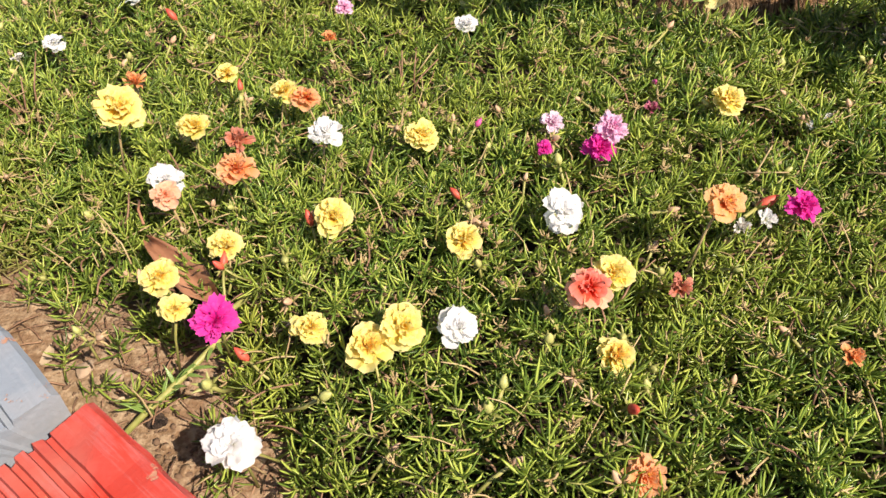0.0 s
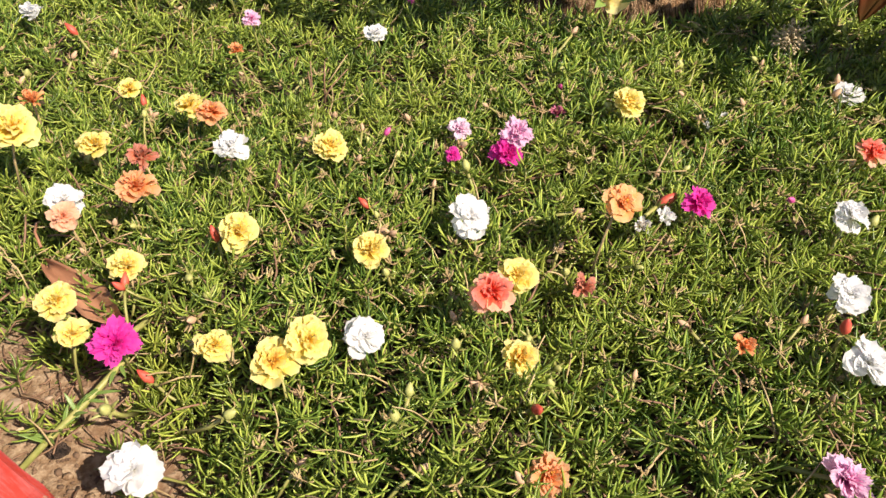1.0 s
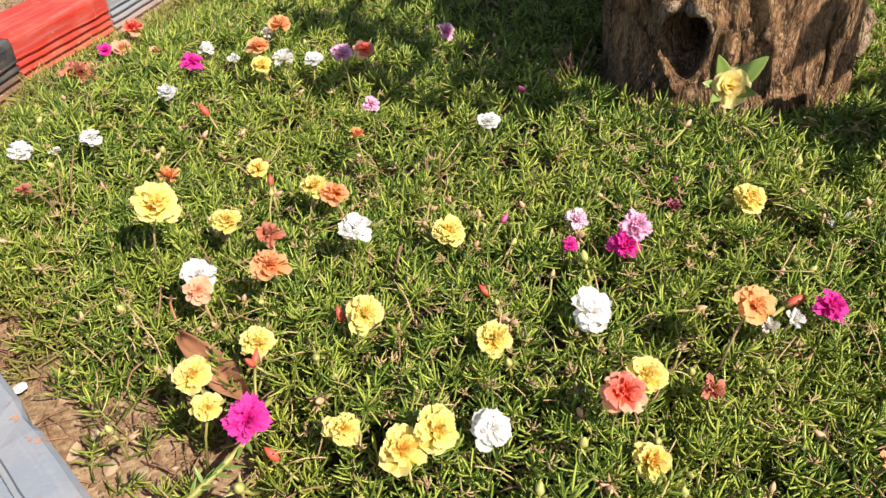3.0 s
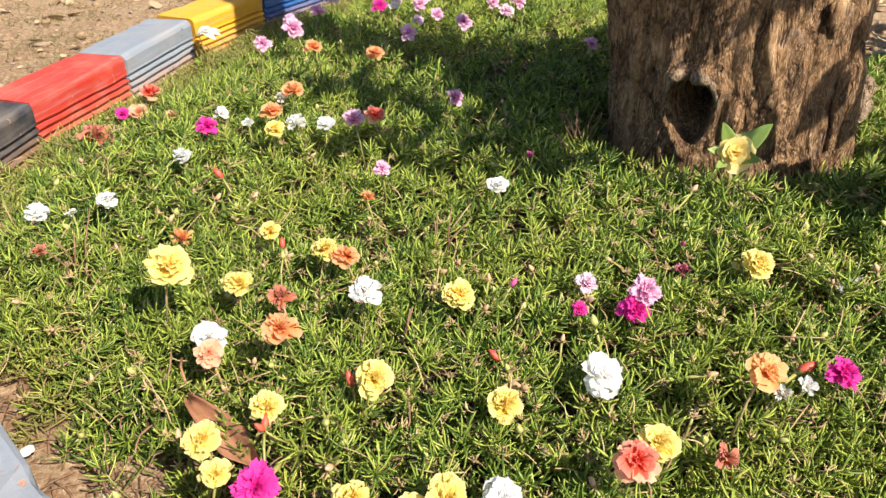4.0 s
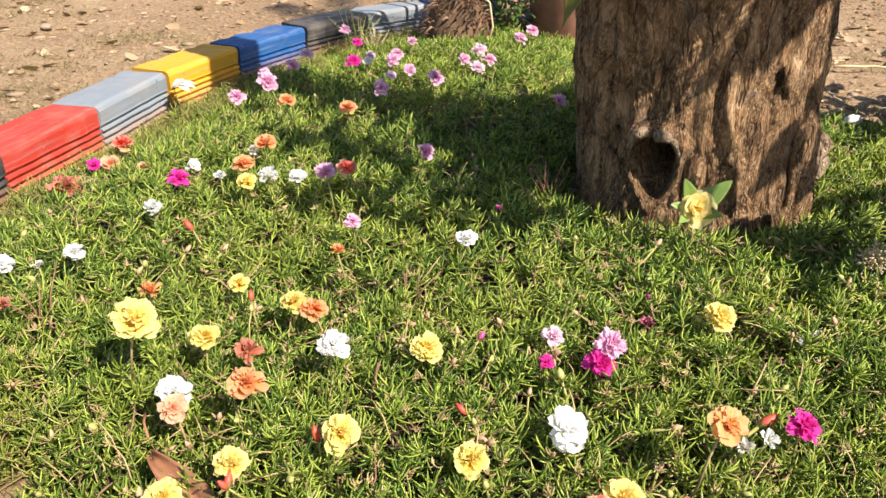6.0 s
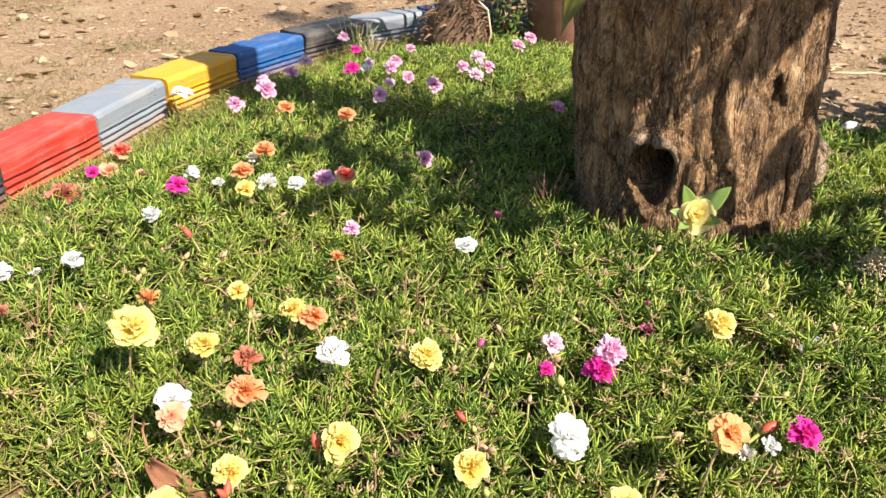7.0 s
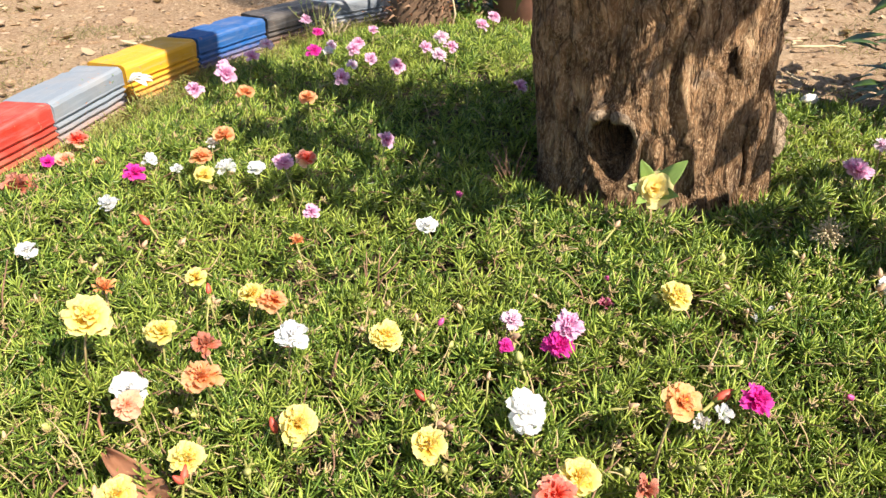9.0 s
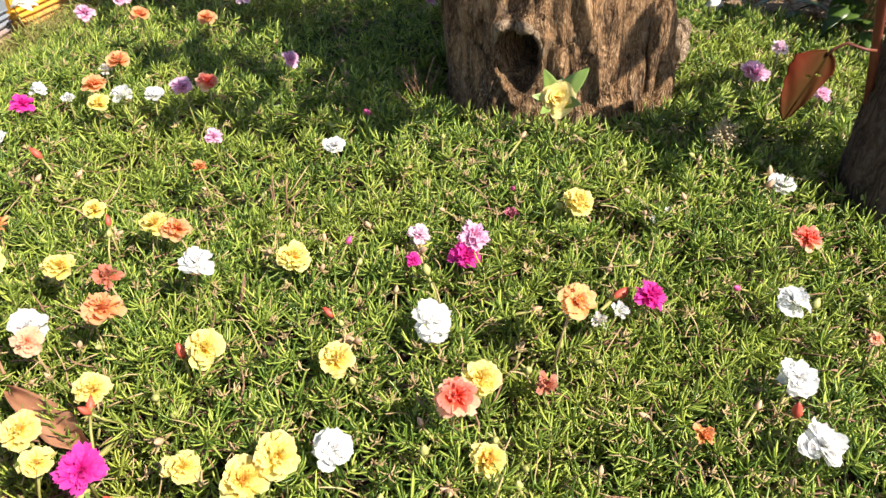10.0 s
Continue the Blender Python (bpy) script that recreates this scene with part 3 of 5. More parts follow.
    for v in bm.verts:
        q = 1 + 0.3 * noise.noise(v.co * 1.5) + 0.12 * noise.noise(v.co * 5)
        v.co = Vector((v.co.x * 0.020 * q, v.co.y * 0.026 * q, v.co.z * 0.042 * q))
    o = part("root_knob", bm, WOOD_PALE, root, "greyish root knob at the foot")
    o.matrix_basis = pose(0.212, 0.035, 0.092, 0, 18, 20)


build_trunk()


# ---- post with a red-leaved shrub ----
def build_post():
    root = thing("wooden_post", pose(POST[0], POST[1], 0), "dark cracked wooden post standing in the bed", "post")
    na, verts = 96, []
    zs = np.arange(0.0, 0.42, 0.005)
    for z in zs:
        for k in range(na):
            a = 2 * math.pi * k / na
            ca, sa = math.cos(a), math.sin(a)
            r = 0.068 + 0.010 * math.exp(-z / 0.06) + 0.004 * noise.noise((ca * 2, sa * 2, z * 4)) + 0.003 * noise.noise((ca * 9, sa * 9, z * 6))
            r -= 0.012 * max(0, noise.noise((ca * 1.5, sa * 1.5, z * 60)) - 0.05) + 0.001 * noise.noise((ca * 25, sa * 25, z * 40))
            verts.append((r * ca, r * sa, z))
    faces = grid_faces(len(zs), na, True) + [tuple(range((len(zs) - 1) * na, len(zs) * na))]
    finish("post_shaft", from_arrays("post_shaft", verts, faces), WOOD_DARK, root)


build_post()


def build_copper_shrub():
    base = Vector((0.673, 0.741, 0.030))
    root = thing("copper_leaf_shrub", Matrix.Translation(base), "red-stemmed shrub with large bronze-red leaves beside the post", "shrub")
    top = Vector((0.533, 0.632, 0.305)) - base
    tube("main_stem", [(0, 0, 0), top * 0.5 + Vector((0.004, 0.008, 0)), top, top * 1.45 + Vector((0.03, 0, 0)), Vector((0.12, 0.04, 1.15))], [0.005, 0.0045, 0.0045, 0.004, 0.003], RED_STEM, root, "", 8)
    stalk = [Vector((0.525, 0.625, 0.268)) - base, Vector((0.513, 0.635, 0.271)) - base, Vector((0.505, 0.639, 0.265)) - base, Vector((0.500, 0.640, 0.259)) - base]
    tube("leaf_stalk", [stalk[0] + Vector((0.012, 0, -0.002))] + stalk, 0.0016, RED_STEM, root, "", 6)
    tip = Vector((0.462, 0.622, 0.204)) - base
    # the large leaf: broad shoulders, one side wider, three small holes
    long_, nu, nv, verts = (tip - stalk[-1]).length * 1.02, 40, 29, []
    for i in range(nu):
        u = i / (nu - 1)
        wide = np.interp(u, [0, 0.05, 0.12, 0.22, 0.34, 0.5, 0.8, 0.93, 1], [0.02, 0.13, 0.24, 0.335, 0.335, 0.29, 0.18, 0.10, 0])
        slim = np.interp(u, [0, 0.06, 0.14, 0.24, 0.36, 0.6, 0.85, 0.95, 1], [0.02, 0.13, 0.185, 0.19, 0.17, 0.135, 0.065, 0.03, 0])
        for j in range(nv):
            v = 2 * j / (nv - 1) - 1
            x = v * (wide if v > 0 else slim) * (1 + 0.03 * math.sin(u * 37))
            z = 0.16 * abs(x) - 0.20 * (u - 0.4) ** 2 + 0.018 * math.sin(11 * u + 6 * v) * abs(v) - 0.012 * math.exp(-(v / 0.08) ** 2)
            verts.append((x * long_, (u - 0.05 * abs(v) * (1 - u) ** 6) * long_, z * long_))
    eaten = ((0.36, 0.04, 0.020), (0.29, -0.03, 0.013), (0.28, -0.075, 0.019))
    faces = [f for f in grid_faces(nu, nv) if not any(math.hypot(verts[f[0]][0] / long_ - x, verts[f[0]][1] / long_ - y) < r for y, x, r in eaten)]
    big = finish("leaf", from_arrays("leaf", verts, faces), COPPER, root, "bronze-red leaf with small holes")
    big.matrix_basis = basis(stalk[-1] + Vector((0, 0, 0.001)), tip - stalk[-1], (-0.50, -0.75, 0.35))
    shell = big.modifiers.new("thickness", "SOLIDIFY")
    shell.thickness = 0.0007
    rnd = random.Random(12)
    for k in range(14):  # a low branch of unseen leaves, added to shade trunk and planting
        f = rnd.random()
        e = (Vector((0.42 + 0.11 * f, 0.69 - 0.09 * f + 0.03 * rnd.random(), rnd.uniform(0.60, 0.64))) if k < 2 else Vector((rnd.uniform(0.77, 0.89), rnd.uniform(0.68, 0.77), rnd.uniform(0.57, 0.68)))) - base
        tube("leaf_stalk", [(0.12, 0.04, 0.70), e * 0.5 + Vector((0.06, 0.02, 0.38)), e], 0.0014, RED_STEM, root, "", 4)
        blade("leaf", rnd.uniform(0.05, 0.08), rnd.uniform(0.03, 0.045), COPPER, root, "", basis(e, (rnd.uniform(-1, 0.4), rnd.uniform(-1, 1), -0.3), (0.3, -0.3, 1)), 0.06, 0.12, 0.4, 0.8, seed=k)
    for k in range(15):  # unseen thin branch set sunward, so its leaves dapple the planting before the trunk
        spot = Vector((rnd.uniform(-0.06, 0.17), rnd.uniform(0.86, 1.02), 0.10)) + SUN_DIR * rnd.uniform(0.68, 0.86) - base
        tube("leaf_stalk", [(0.12, 0.04, 0.80), spot * 0.6 + Vector((0.04, 0.0, 0.30)), spot], 0.0009, RED_STEM, root, "", 4)
        blade("leaf", rnd.uniform(0.05, 0.085), rnd.uniform(0.030, 0.050), COPPER, root, "", basis(spot, (rnd.uniform(-1, 0.6), rnd.uniform(-1, 1), -0.2), (0.3, -0.3, 1)), 0.06, 0.12, 0.4, 0.8, seed=k, fine=False)
    for k in range(13):  # another unseen one, added to dapple the planting beside the trunk
        spot = Vector((rnd.uniform(0.50, 0.76), rnd.uniform(0.80, 1.06), 0.09)) + SUN_DIR * rnd.uniform(0.70, 0.90) - base
        tube("leaf_stalk", [(0.12, 0.04, 0.80), spot * 0.6 + Vector((0.04, 0.0, 0.30)), spot], 0.0009, RED_STEM, root, "", 4)
        blade("leaf", rnd.uniform(0.06, 0.10), rnd.uniform(0.035, 0.060), COPPER, root, "", basis(spot, (rnd.uniform(-1, 1), rnd.uniform(-1, 1), -0.2), (0.3, -0.3, 1)), 0.06, 0.12, 0.4, 0.8, seed=k, fine=False)
    # unseen crown leaves, added to shade the upper trunk
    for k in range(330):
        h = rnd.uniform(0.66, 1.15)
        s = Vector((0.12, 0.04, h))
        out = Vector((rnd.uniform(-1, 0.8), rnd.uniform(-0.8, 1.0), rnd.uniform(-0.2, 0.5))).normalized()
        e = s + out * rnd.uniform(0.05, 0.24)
        shade_drop = (base + e - Vector((0.40, 0.92, 0))).to_2d().dot(Vector(SUN_AZ)) * math.tan(SUN_EL)
        if e.z < 0.58 or not 0.36 < base.z + e.z - shade_drop < 0.62:  # crown stays high; keep only leaves whose shadow lands on the upper trunk
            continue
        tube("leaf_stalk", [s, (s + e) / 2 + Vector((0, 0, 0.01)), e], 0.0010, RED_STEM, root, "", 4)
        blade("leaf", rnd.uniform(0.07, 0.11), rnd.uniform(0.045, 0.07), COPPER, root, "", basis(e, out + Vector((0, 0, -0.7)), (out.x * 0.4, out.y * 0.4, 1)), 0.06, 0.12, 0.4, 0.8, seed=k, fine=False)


build_copper_shrub()


# ---- planting: the leafy mat ----
def leaf_template(slight=False):
    """A plump needle leaf of length 1 along y: a curved three-sided body with a pointed tip."""
    v, rings = [], [(0.0, 0.55, 0.0), (0.45, 1.0, -0.08), (0.80, 0.80, 0.0)]
    if slight:
        rings = [(0.0, 0.7, 0.0), (0.62, 1.0, -0.06)]
    for y, w, lift in rings:
        for k in range(3):
            a = 2 * math.pi * k / 3 + math.pi / 6
            v.append((0.5 * w * math.cos(a), y, 0.5 * w * math.sin(a) + lift * 6))
    v.append((0, 1.0, 0.7))
    n = 3 * len(rings)
    f = grid_faces(len(rings), 3, True) + [(n - 3, n - 2, n), (n - 2, n - 1, n), (n - 1, n - 3, n)]
    return v, [tuple(reversed(x)) for x in f]


def build_mat():
    rs = np.random.RandomState(7)
    xs, ys = [], []
    for y0, y1, step in ((0.05, 0.72, 0.0136), (0.715, 1.25, 0.0186), (1.245, 2.35, 0.0236)):
        gx, gy = np.meshgrid(np.arange(-0.72, 1.1, step), np.arange(y0, y1, step))
        keep = np.abs(gx - 0.1) < 0.30 + gy * 0.75
        gx, gy = gx[keep], gy[keep]
        xs.append(gx + rs.uniform(-0.6, 0.6, gx.shape) * step)
        ys.append(gy + rs.uniform(-0.6, 0.6, gy.shape) * step)
    x, y = np.concatenate(xs), np.concatenate(ys)
    depth = mat_depth(x, y)
    stray = inside(x, y, BED) & (depth <= 0) & (reach(x, y, KERB) > 0.018) & (np.hypot(x - TRUNK[0], y - TRUNK[1]) > 0.2) & (rs.random(len(x)) < 0.13)
    depth = np.where(stray, rs.uniform(0.016, 0.035, len(x)), depth)
    keep = depth > 0.012
    x, y, depth = x[keep], y[keep], depth[keep]
    n = len(x)
    tip = np.stack([x, y, soil_z(x, y) + depth * (1.14 - 0.80 * rs.random(n) ** 1.3)], 1)
    head = rs.uniform(0, 2 * np.pi, n)
    tilt = np.radians(rs.uniform(4, 62, n))
    axis = np.stack([np.sin(tilt) * np.cos(head), np.sin(tilt) * np.sin(head), np.cos(tilt)], 1)
    length = rs.uniform(0.016, 0.034, n)
    per = 20
    frac = np.linspace(0.0, 1.0, per)[None] ** 0.8 + rs.uniform(-0.03, 0.03, (n, per))
    spin = rs.uniform(0, 6.28, (n, 1)) + np.arange(per)[None] * 2.39996
    open_ = np.radians(80 - 50 * frac ** 1.5 + rs.uniform(-13, 13, (n, per)))
    ref = np.where(np.abs(axis[:, 2:3]) > 0.9, [[1.0, 0, 0]], [[0, 0, 1.0]])
    u = np.cross(axis, ref)
    u /= np.linalg.norm(u, axis=1, keepdims=True)
    w = np.cross(axis, u)
    out = u[:, None] * np.cos(spin)[..., None] + w[:, None] * np.sin(spin)[..., None]
    direct = axis[:, None] * np.cos(open_)[..., None] + out * np.sin(open_)[..., None]
    origin = tip[:, None] - axis[:, None] * (length[:, None] * (1 - frac))[..., None]
    long_ = rs.uniform(0.0125, 0.0230, (n, per)) * (1 - 0.12 * frac)
    wide = rs.uniform(0.0015, 0.0022, (n, per))
    coarse = np.interp(y, [0.50, 0.8, 1.5], [1.0, 1.22, 1.36])[:, None]
    wide, long_ = wide * coarse, long_ * coarse
    direct, origin = direct.reshape(-1, 3), origin.reshape(-1, 3)
    size = np.stack([wide.ravel(), long_.ravel(), wide.ravel()], 1)
    under = origin[:, 2] + direct[:, 2] * long_.ravel() < 0.026
    direct[under, 2] = np.abs(direct[under, 2]) * 0.3
    origin[:, 2] = np.maximum(origin[:, 2], 0.034)
    # leaves curve up a little: their z side is turned to the sky
    mats = frames_from(direct, rs.normal(0, 0.5, len(direct)), size, origin)
    close = np.repeat(y < 0.62, per)
    v, f = leaf_template(True)
    joined_stuff("moss_rose_foliage", v, f, mats[~close], FOLIAGE, "open mat of bright green needle-shaped moss rose leaves round the trunk", "foliage")
    v, f = leaf_template()
    joined_stuff("moss_rose_foliage", v, f, mats[close], FOLIAGE, "dense mat of bright green needle-shaped moss rose leaves", "foliage")
    # the stems under the tips
    st_v, st_f = strand_data([(0, 0, 0), (0.4, 0.33, 1.2), (1.0, 0.66, 1.0), (0, 1.0, 0)], 0.5, 3, 25)
    foot = tip - axis * (length * 1.25)[:, None]
    foot[:, 2] = np.maximum(foot[:, 2], 0.030)
    r = rs.uniform(0.0009, 0.0014, n)
    mats = frames_from(tip - foot, rs.uniform(0, 6, n), np.stack([r, np.linalg.norm(tip - foot, axis=1), r], 1), foot)
    joined_stuff("moss_rose_stem", [tuple(q) for q in st_v], st_f, mats, STEM_GREEN, "pale green fleshy stems under the foliage", "stems")
    # longer runners, brown and bare
    k = 2300
    pick = rs.choice(n, k, replace=False)
    d = rs.uniform(0, 6.28, k)
    ax = np.stack([np.cos(d), np.sin(d), rs.uniform(-0.1, 1.1, k)], 1)
    r = rs.uniform(0.0005, 0.0009, k)
    o = tip[pick] - ax * 0.02
    o[:, 2] = np.maximum(0.036, soil_z(x[pick], y[pick]) + depth[pick] * rs.uniform(0.45, 1.0, k))
    bend_v, bend_f = strand_data([(0, 0, 0), (1.5, 0.25, 2.0), (2.5, 0.5, 3.4), (1.0, 0.75, 2.6), (-1.5, 1.0, 0.5)], [1.0, 0.9, 0.9, 0.8, 0.7], 4)
    mats = frames_from(ax, rs.uniform(-0.8, 0.8, k), np.stack([r, rs.uniform(0.02, 0.045, k), r], 1), o)
    joined_stuff("moss_rose_runner", [tuple(v_) for v_ in bend_v], bend_f, mats, STEM_BROWN, "pale brown runners winding through the foliage", "stems")
    # reddish older stems sprawling through the nearer planting
    k = 2400
    pick = rs.choice(np.flatnonzero(y < 1.6), k, replace=False)
    d = rs.uniform(0, 6.28, k)
    ax = np.stack([np.cos(d), np.sin(d), rs.uniform(-0.2, 0.7, k)], 1)
    r = rs.uniform(0.0006, 0.0011, k)
    o = np.stack([x[pick], y[pick], np.maximum(0.036, soil_z(x[pick], y[pick]) + depth[pick] * rs.uniform(0.45, 0.88, k))], 1)
    mats = frames_from(ax, rs.uniform(-0.8, 0.8, k), np.stack([r, rs.uniform(0.018, 0.040, k), r], 1), o)
    joined_stuff("moss_rose_old_stem", [tuple(v_) for v_ in bend_v], bend_f, mats, DRY_STEM, "reddish-brown older stems sprawling through the foliage", "stems")
    # dry star-shaped bracts left where flowers have withered
    near = np.flatnonzero(y < 1.5)
    pick = rs.choice(near, 900, replace=False)
    top = np.stack([x[pick], y[pick], soil_z(x[pick], y[pick]) + depth[pick] * rs.uniform(0.92, 1.12, 900)], 1)
    a, e = rs.uniform(0, 6.28, (900, 9)), rs.uniform(-0.2, 1.3, (900, 9))
    way = np.stack([np.cos(a) * np.cos(e), np.sin(a) * np.cos(e), np.sin(e)], -1).reshape(-1, 3)
    wide = rs.uniform(0.0010, 0.0022, 900 * 9)
    mats = frames_from(way, rs.normal(0, 0.6, 900 * 9), np.stack([wide, rs.uniform(0.004, 0.010, 900 * 9), wide], 1), np.repeat(top, 9, 0))
    joined_stuff("moss_rose_dry_bract", v, f, mats, STEM_BROWN, "dry tan bracts of withered flowers among the leaves", "dry bracts")
    return x, y, depth


MAT_X, MAT_Y, MAT_D = build_mat()


# ---- flowers ----
def petal_mesh(name, width, curl, ruffle, teeth, seed, material):
    """A petal of length 1 along y, broad and ruffled at its end; curl bends its tip back."""
    rnd = random.Random(seed)
    nu, nv, verts = 5, 8, []
    ph, ph2, skew = rnd.uniform(0, 6), rnd.uniform(0, 6), rnd.uniform(-0.12, 0.12)
    for i in range(nu):
        u = i / (nu - 1)
        w = width * 0.5 * (0.20 + 0.80 * math.sin(math.pi * 0.5 * min(1.0, u * 1.15)) ** 0.9)
        for j in range(nv):
            v = 2 * j / (nv - 1) - 1
            tip = 1 - 0.24 * v * v * u - 0.07 * math.exp(-((v - skew) / 0.25) ** 2) * u ** 3
            tip += teeth * u ** 3 * (1 if j % 2 else -1) + 0.03 * u * math.sin(5 * v + ph)
            z = 0.34 * u * u - curl * u ** 3 + 0.30 * v * v * w
            z += ruffle * u * u * (math.sin(4.2 * v + ph) + 0.6 * math.sin(9 * v + ph2 + 2 * u))
            verts.append((w * v + skew * u * u, u * tip, z))
    me = from_arrays(name, verts, grid_faces(nu, nv))
    me.materials.append(material)
    me.polygons.foreach_set("use_smooth", [True] * len(me.polygons))
    return me


# each whorl: petals, length, rise in degrees, width
FULL = [(7, 1.00, 2, 0.86), (7, 0.93, 17, 0.82), (7, 0.82, 33, 0.80), (7, 0.70, 48, 0.74), (6, 0.56, 62, 0.66), (4, 0.42, 76, 0.55)]
LAYERED = [(7, 1.00, -2, 0.80), (7, 0.90, 10, 0.72), (8, 0.74, 25, 0.56), (8, 0.60, 42, 0.48), (6, 0.48, 58, 0.42), (4, 0.36, 74, 0.36)]
POMPON = [(8, 1.00, 4, 0.66), (9, 0.92, 19, 0.58), (9, 0.80, 35, 0.52), (8, 0.68, 51, 0.46), (6, 0.54, 66, 0.40)]
WILTED = [(6, 0.95, 24, 0.50), (6, 0.85, 52, 0.55), (4, 0.78, 76, 0.50)]
BUDLIKE = [(5, 1.00, 12, 1.15), (5, 0.94, 34, 1.15), (5, 0.84, 54, 1.05), (4, 0.66, 74, 0.9)]
FAR_FULL = [(6, 1.00, 4, 1.0), (6, 0.88, 24, 0.94), (6, 0.72, 46, 0.86), (4, 0.52, 68, 0.7)]
FAR_POMPON = [(9, 1.00, 2, 0.58), (9, 0.90, 22, 0.54), (8, 0.76, 44, 0.48), (5, 0.58, 68, 0.42)]
STYLE = {"magenta": (POMPON, FAR_POMPON, 0.055, 0.050), "pink": (POMPON, FAR_POMPON, 0.060, 0.060), "pale": (POMPON, FAR_POMPON, 0.065, 0.060),
         "orange": (LAYERED, FAR_FULL, 0.060, 0.02), "peach": (LAYERED, FAR_FULL, 0.065, 0.02), "peach_orange": (LAYERED, FAR_FULL, 0.070, 0.02), "coral": (LAYERED, FAR_FULL, 0.085, 0.03),
         "white": (FULL, FAR_FULL, 0.050, 0.025), "yellow": (FULL, FAR_FULL, 0.085, 0.02), "gold": (FULL, FAR_FULL, 0.080, 0.02), "cream": (BUDLIKE, BUDLIKE, 0.025, 0.0)}


def flower_template(kind, distant, seed):
    """One double flower of radius 1 facing +z; it becomes the first flower of its kind and make."""
    rnd = random.Random(seed)
    outer, inner = PETALS[{"coral": "peach", "gold": "yellow"}.get(kind, kind)], PETALS[kind]
    near, far, ruffle, teeth = STYLE.get(kind, (WILTED, WILTED, 0.13, 0.03))
    root = new("moss_rose_flower")
    root.empty_display_size = 0.01
    for row, (count, size, rise, wide) in enumerate(far if distant else near):
        meshes = [petal_mesh("petal", wide * rnd.uniform(0.9, 1.12), rnd.uniform(0.22, 0.42), ruffle * (0.8 + 0.22 * row), teeth, seed * 31 + row * 5 + q, outer if row < (1 if kind == "coral" else 3) else inner) for q in range(3)]
        turn = rnd.uniform(0, 60)
        for k in range(count):
            ob = new("petal", meshes[k % 3])
            ob.parent = root
            s = size * rnd.uniform(0.80, 1.14)
            ob.matrix_basis = pose(0, 0, 0.060 * row, 0, 0, turn + 360 * k / count + rnd.uniform(-12, 12)) @ pose(0, 0.03, 0, rise + rnd.uniform(-15, 15), rnd.uniform(-30, 30), 0) @ Matrix.Diagonal((s, s, s, 1))
    bm = bmesh.new()
    bmesh.ops.create_icosphere(bm, subdivisions=1, radius=1)
    for v in bm.verts:
        v.co = Vector((v.co.x * 0.16, v.co.y * 0.16, v.co.z * 0.20 - 0.10))
    part("calyx", bm, STEM_GREEN, root)
    if kind in ("gold", "peach_orange", "orange") and not distant:
        bm = bmesh.new()
        for k in range(7):
            a, t = rnd.uniform(0, 6.28), rnd.uniform(0.1, 0.5)
            m = pose(0.05 * math.cos(a), 0.05 * math.sin(a), 0.42, math.degrees(t) * math.cos(a), math.degrees(t) * math.sin(a), 0)
            bmesh.ops.create_cone(bm, cap_ends=True, segments=4, radius1=0.012, radius2=0.025, depth=0.20, matrix=m)
        part("stamen_tuft", bm, STAMEN, root, "golden stamens")
    return root


TINT = {"cream": "pale creamy yellow", "half_white": "half-closed white", "yellow": "bright yellow", "gold": "orange-hearted golden", "orange": "soft orange", "peach": "peach", "peach_orange": "apricot orange", "coral": "coral red with peach edges",
        "white": "pure white", "pale": "pale pink streaked", "pink": "lilac pink streaked", "magenta": "vivid magenta", "spent_orange": "withering orange", "spent_red": "shrivelled dark red",
        "spent_magenta": "shrivelled magenta", "spent_white": "drooping faded white"}
MADE, COUNT = {}, {}


def flower(kind, x, y, z, across, lean=None, toward=None):
    """A flower with its head at x, y, z; it leans by lean degrees towards the compass way given."""
    k = COUNT[kind] = COUNT.get(kind, -1) + 1
    rnd = random.Random(int(x * 1e4) * 7 + int(y * 1e4))
    distant = y > 0.95
    make = (kind, distant, k % (2 if distant else 3))
    if lean is None:
        lean = rnd.uniform(22, 42) if kind in ("pink", "pale", "magenta") else rnd.uniform(6, 26)
    toward = math.atan2(-0.85 + rnd.uniform(-0.4, 0.4), 0.45 + rnd.uniform(-0.5, 0.5)) if toward is None else radians(toward)
    nrm = Vector((math.sin(radians(lean)) * math.cos(toward), math.sin(radians(lean)) * math.sin(toward), math.cos(radians(lean))))
    turn = nrm.to_track_quat("Z", "Y").to_matrix().to_4x4() @ pose(0, 0, 0, 0, 0, rnd.uniform(0, 360))
    size = across * 0.5
    m = Matrix.Translation(Vector((x, y, z)) - nrm * size * 0.24) @ turn
    tall = rnd.uniform(0.92, 1.12)
    if make not in MADE:
        ob = MADE[make] = flower_template(kind, distant, len(MADE) * 17 + 3)
    else:
        ob = copy_thing(MADE[make], m)
    ob.matrix_basis = m @ Matrix.Diagonal((size, size, size * tall, 1))
    tagged(ob, f"{TINT[kind]} double moss rose flower above the foliage", "flower", "moss rose flowers in the bed")
    # its own stalk down into the mat
    inv = ob.matrix_basis.inverted()
    foot = Vector((x + rnd.uniform(-0.012, 0.012) - nrm.x * 0.015, y + rnd.uniform(-0.012, 0.012) - nrm.y * 0.015, max(0.035, z - 0.075)))
    top = Vector((x, y, z)) - nrm * size * 0.40
    mid = (foot + top) / 2 + Vector((0, 0, 0.008))
    tube("stalk", [inv @ foot, inv @ mid, inv @ top], 0.0011 / size, STEM_BROWN if k % 6 == 0 else STEM_GREEN, ob, "", 5)
    return ob


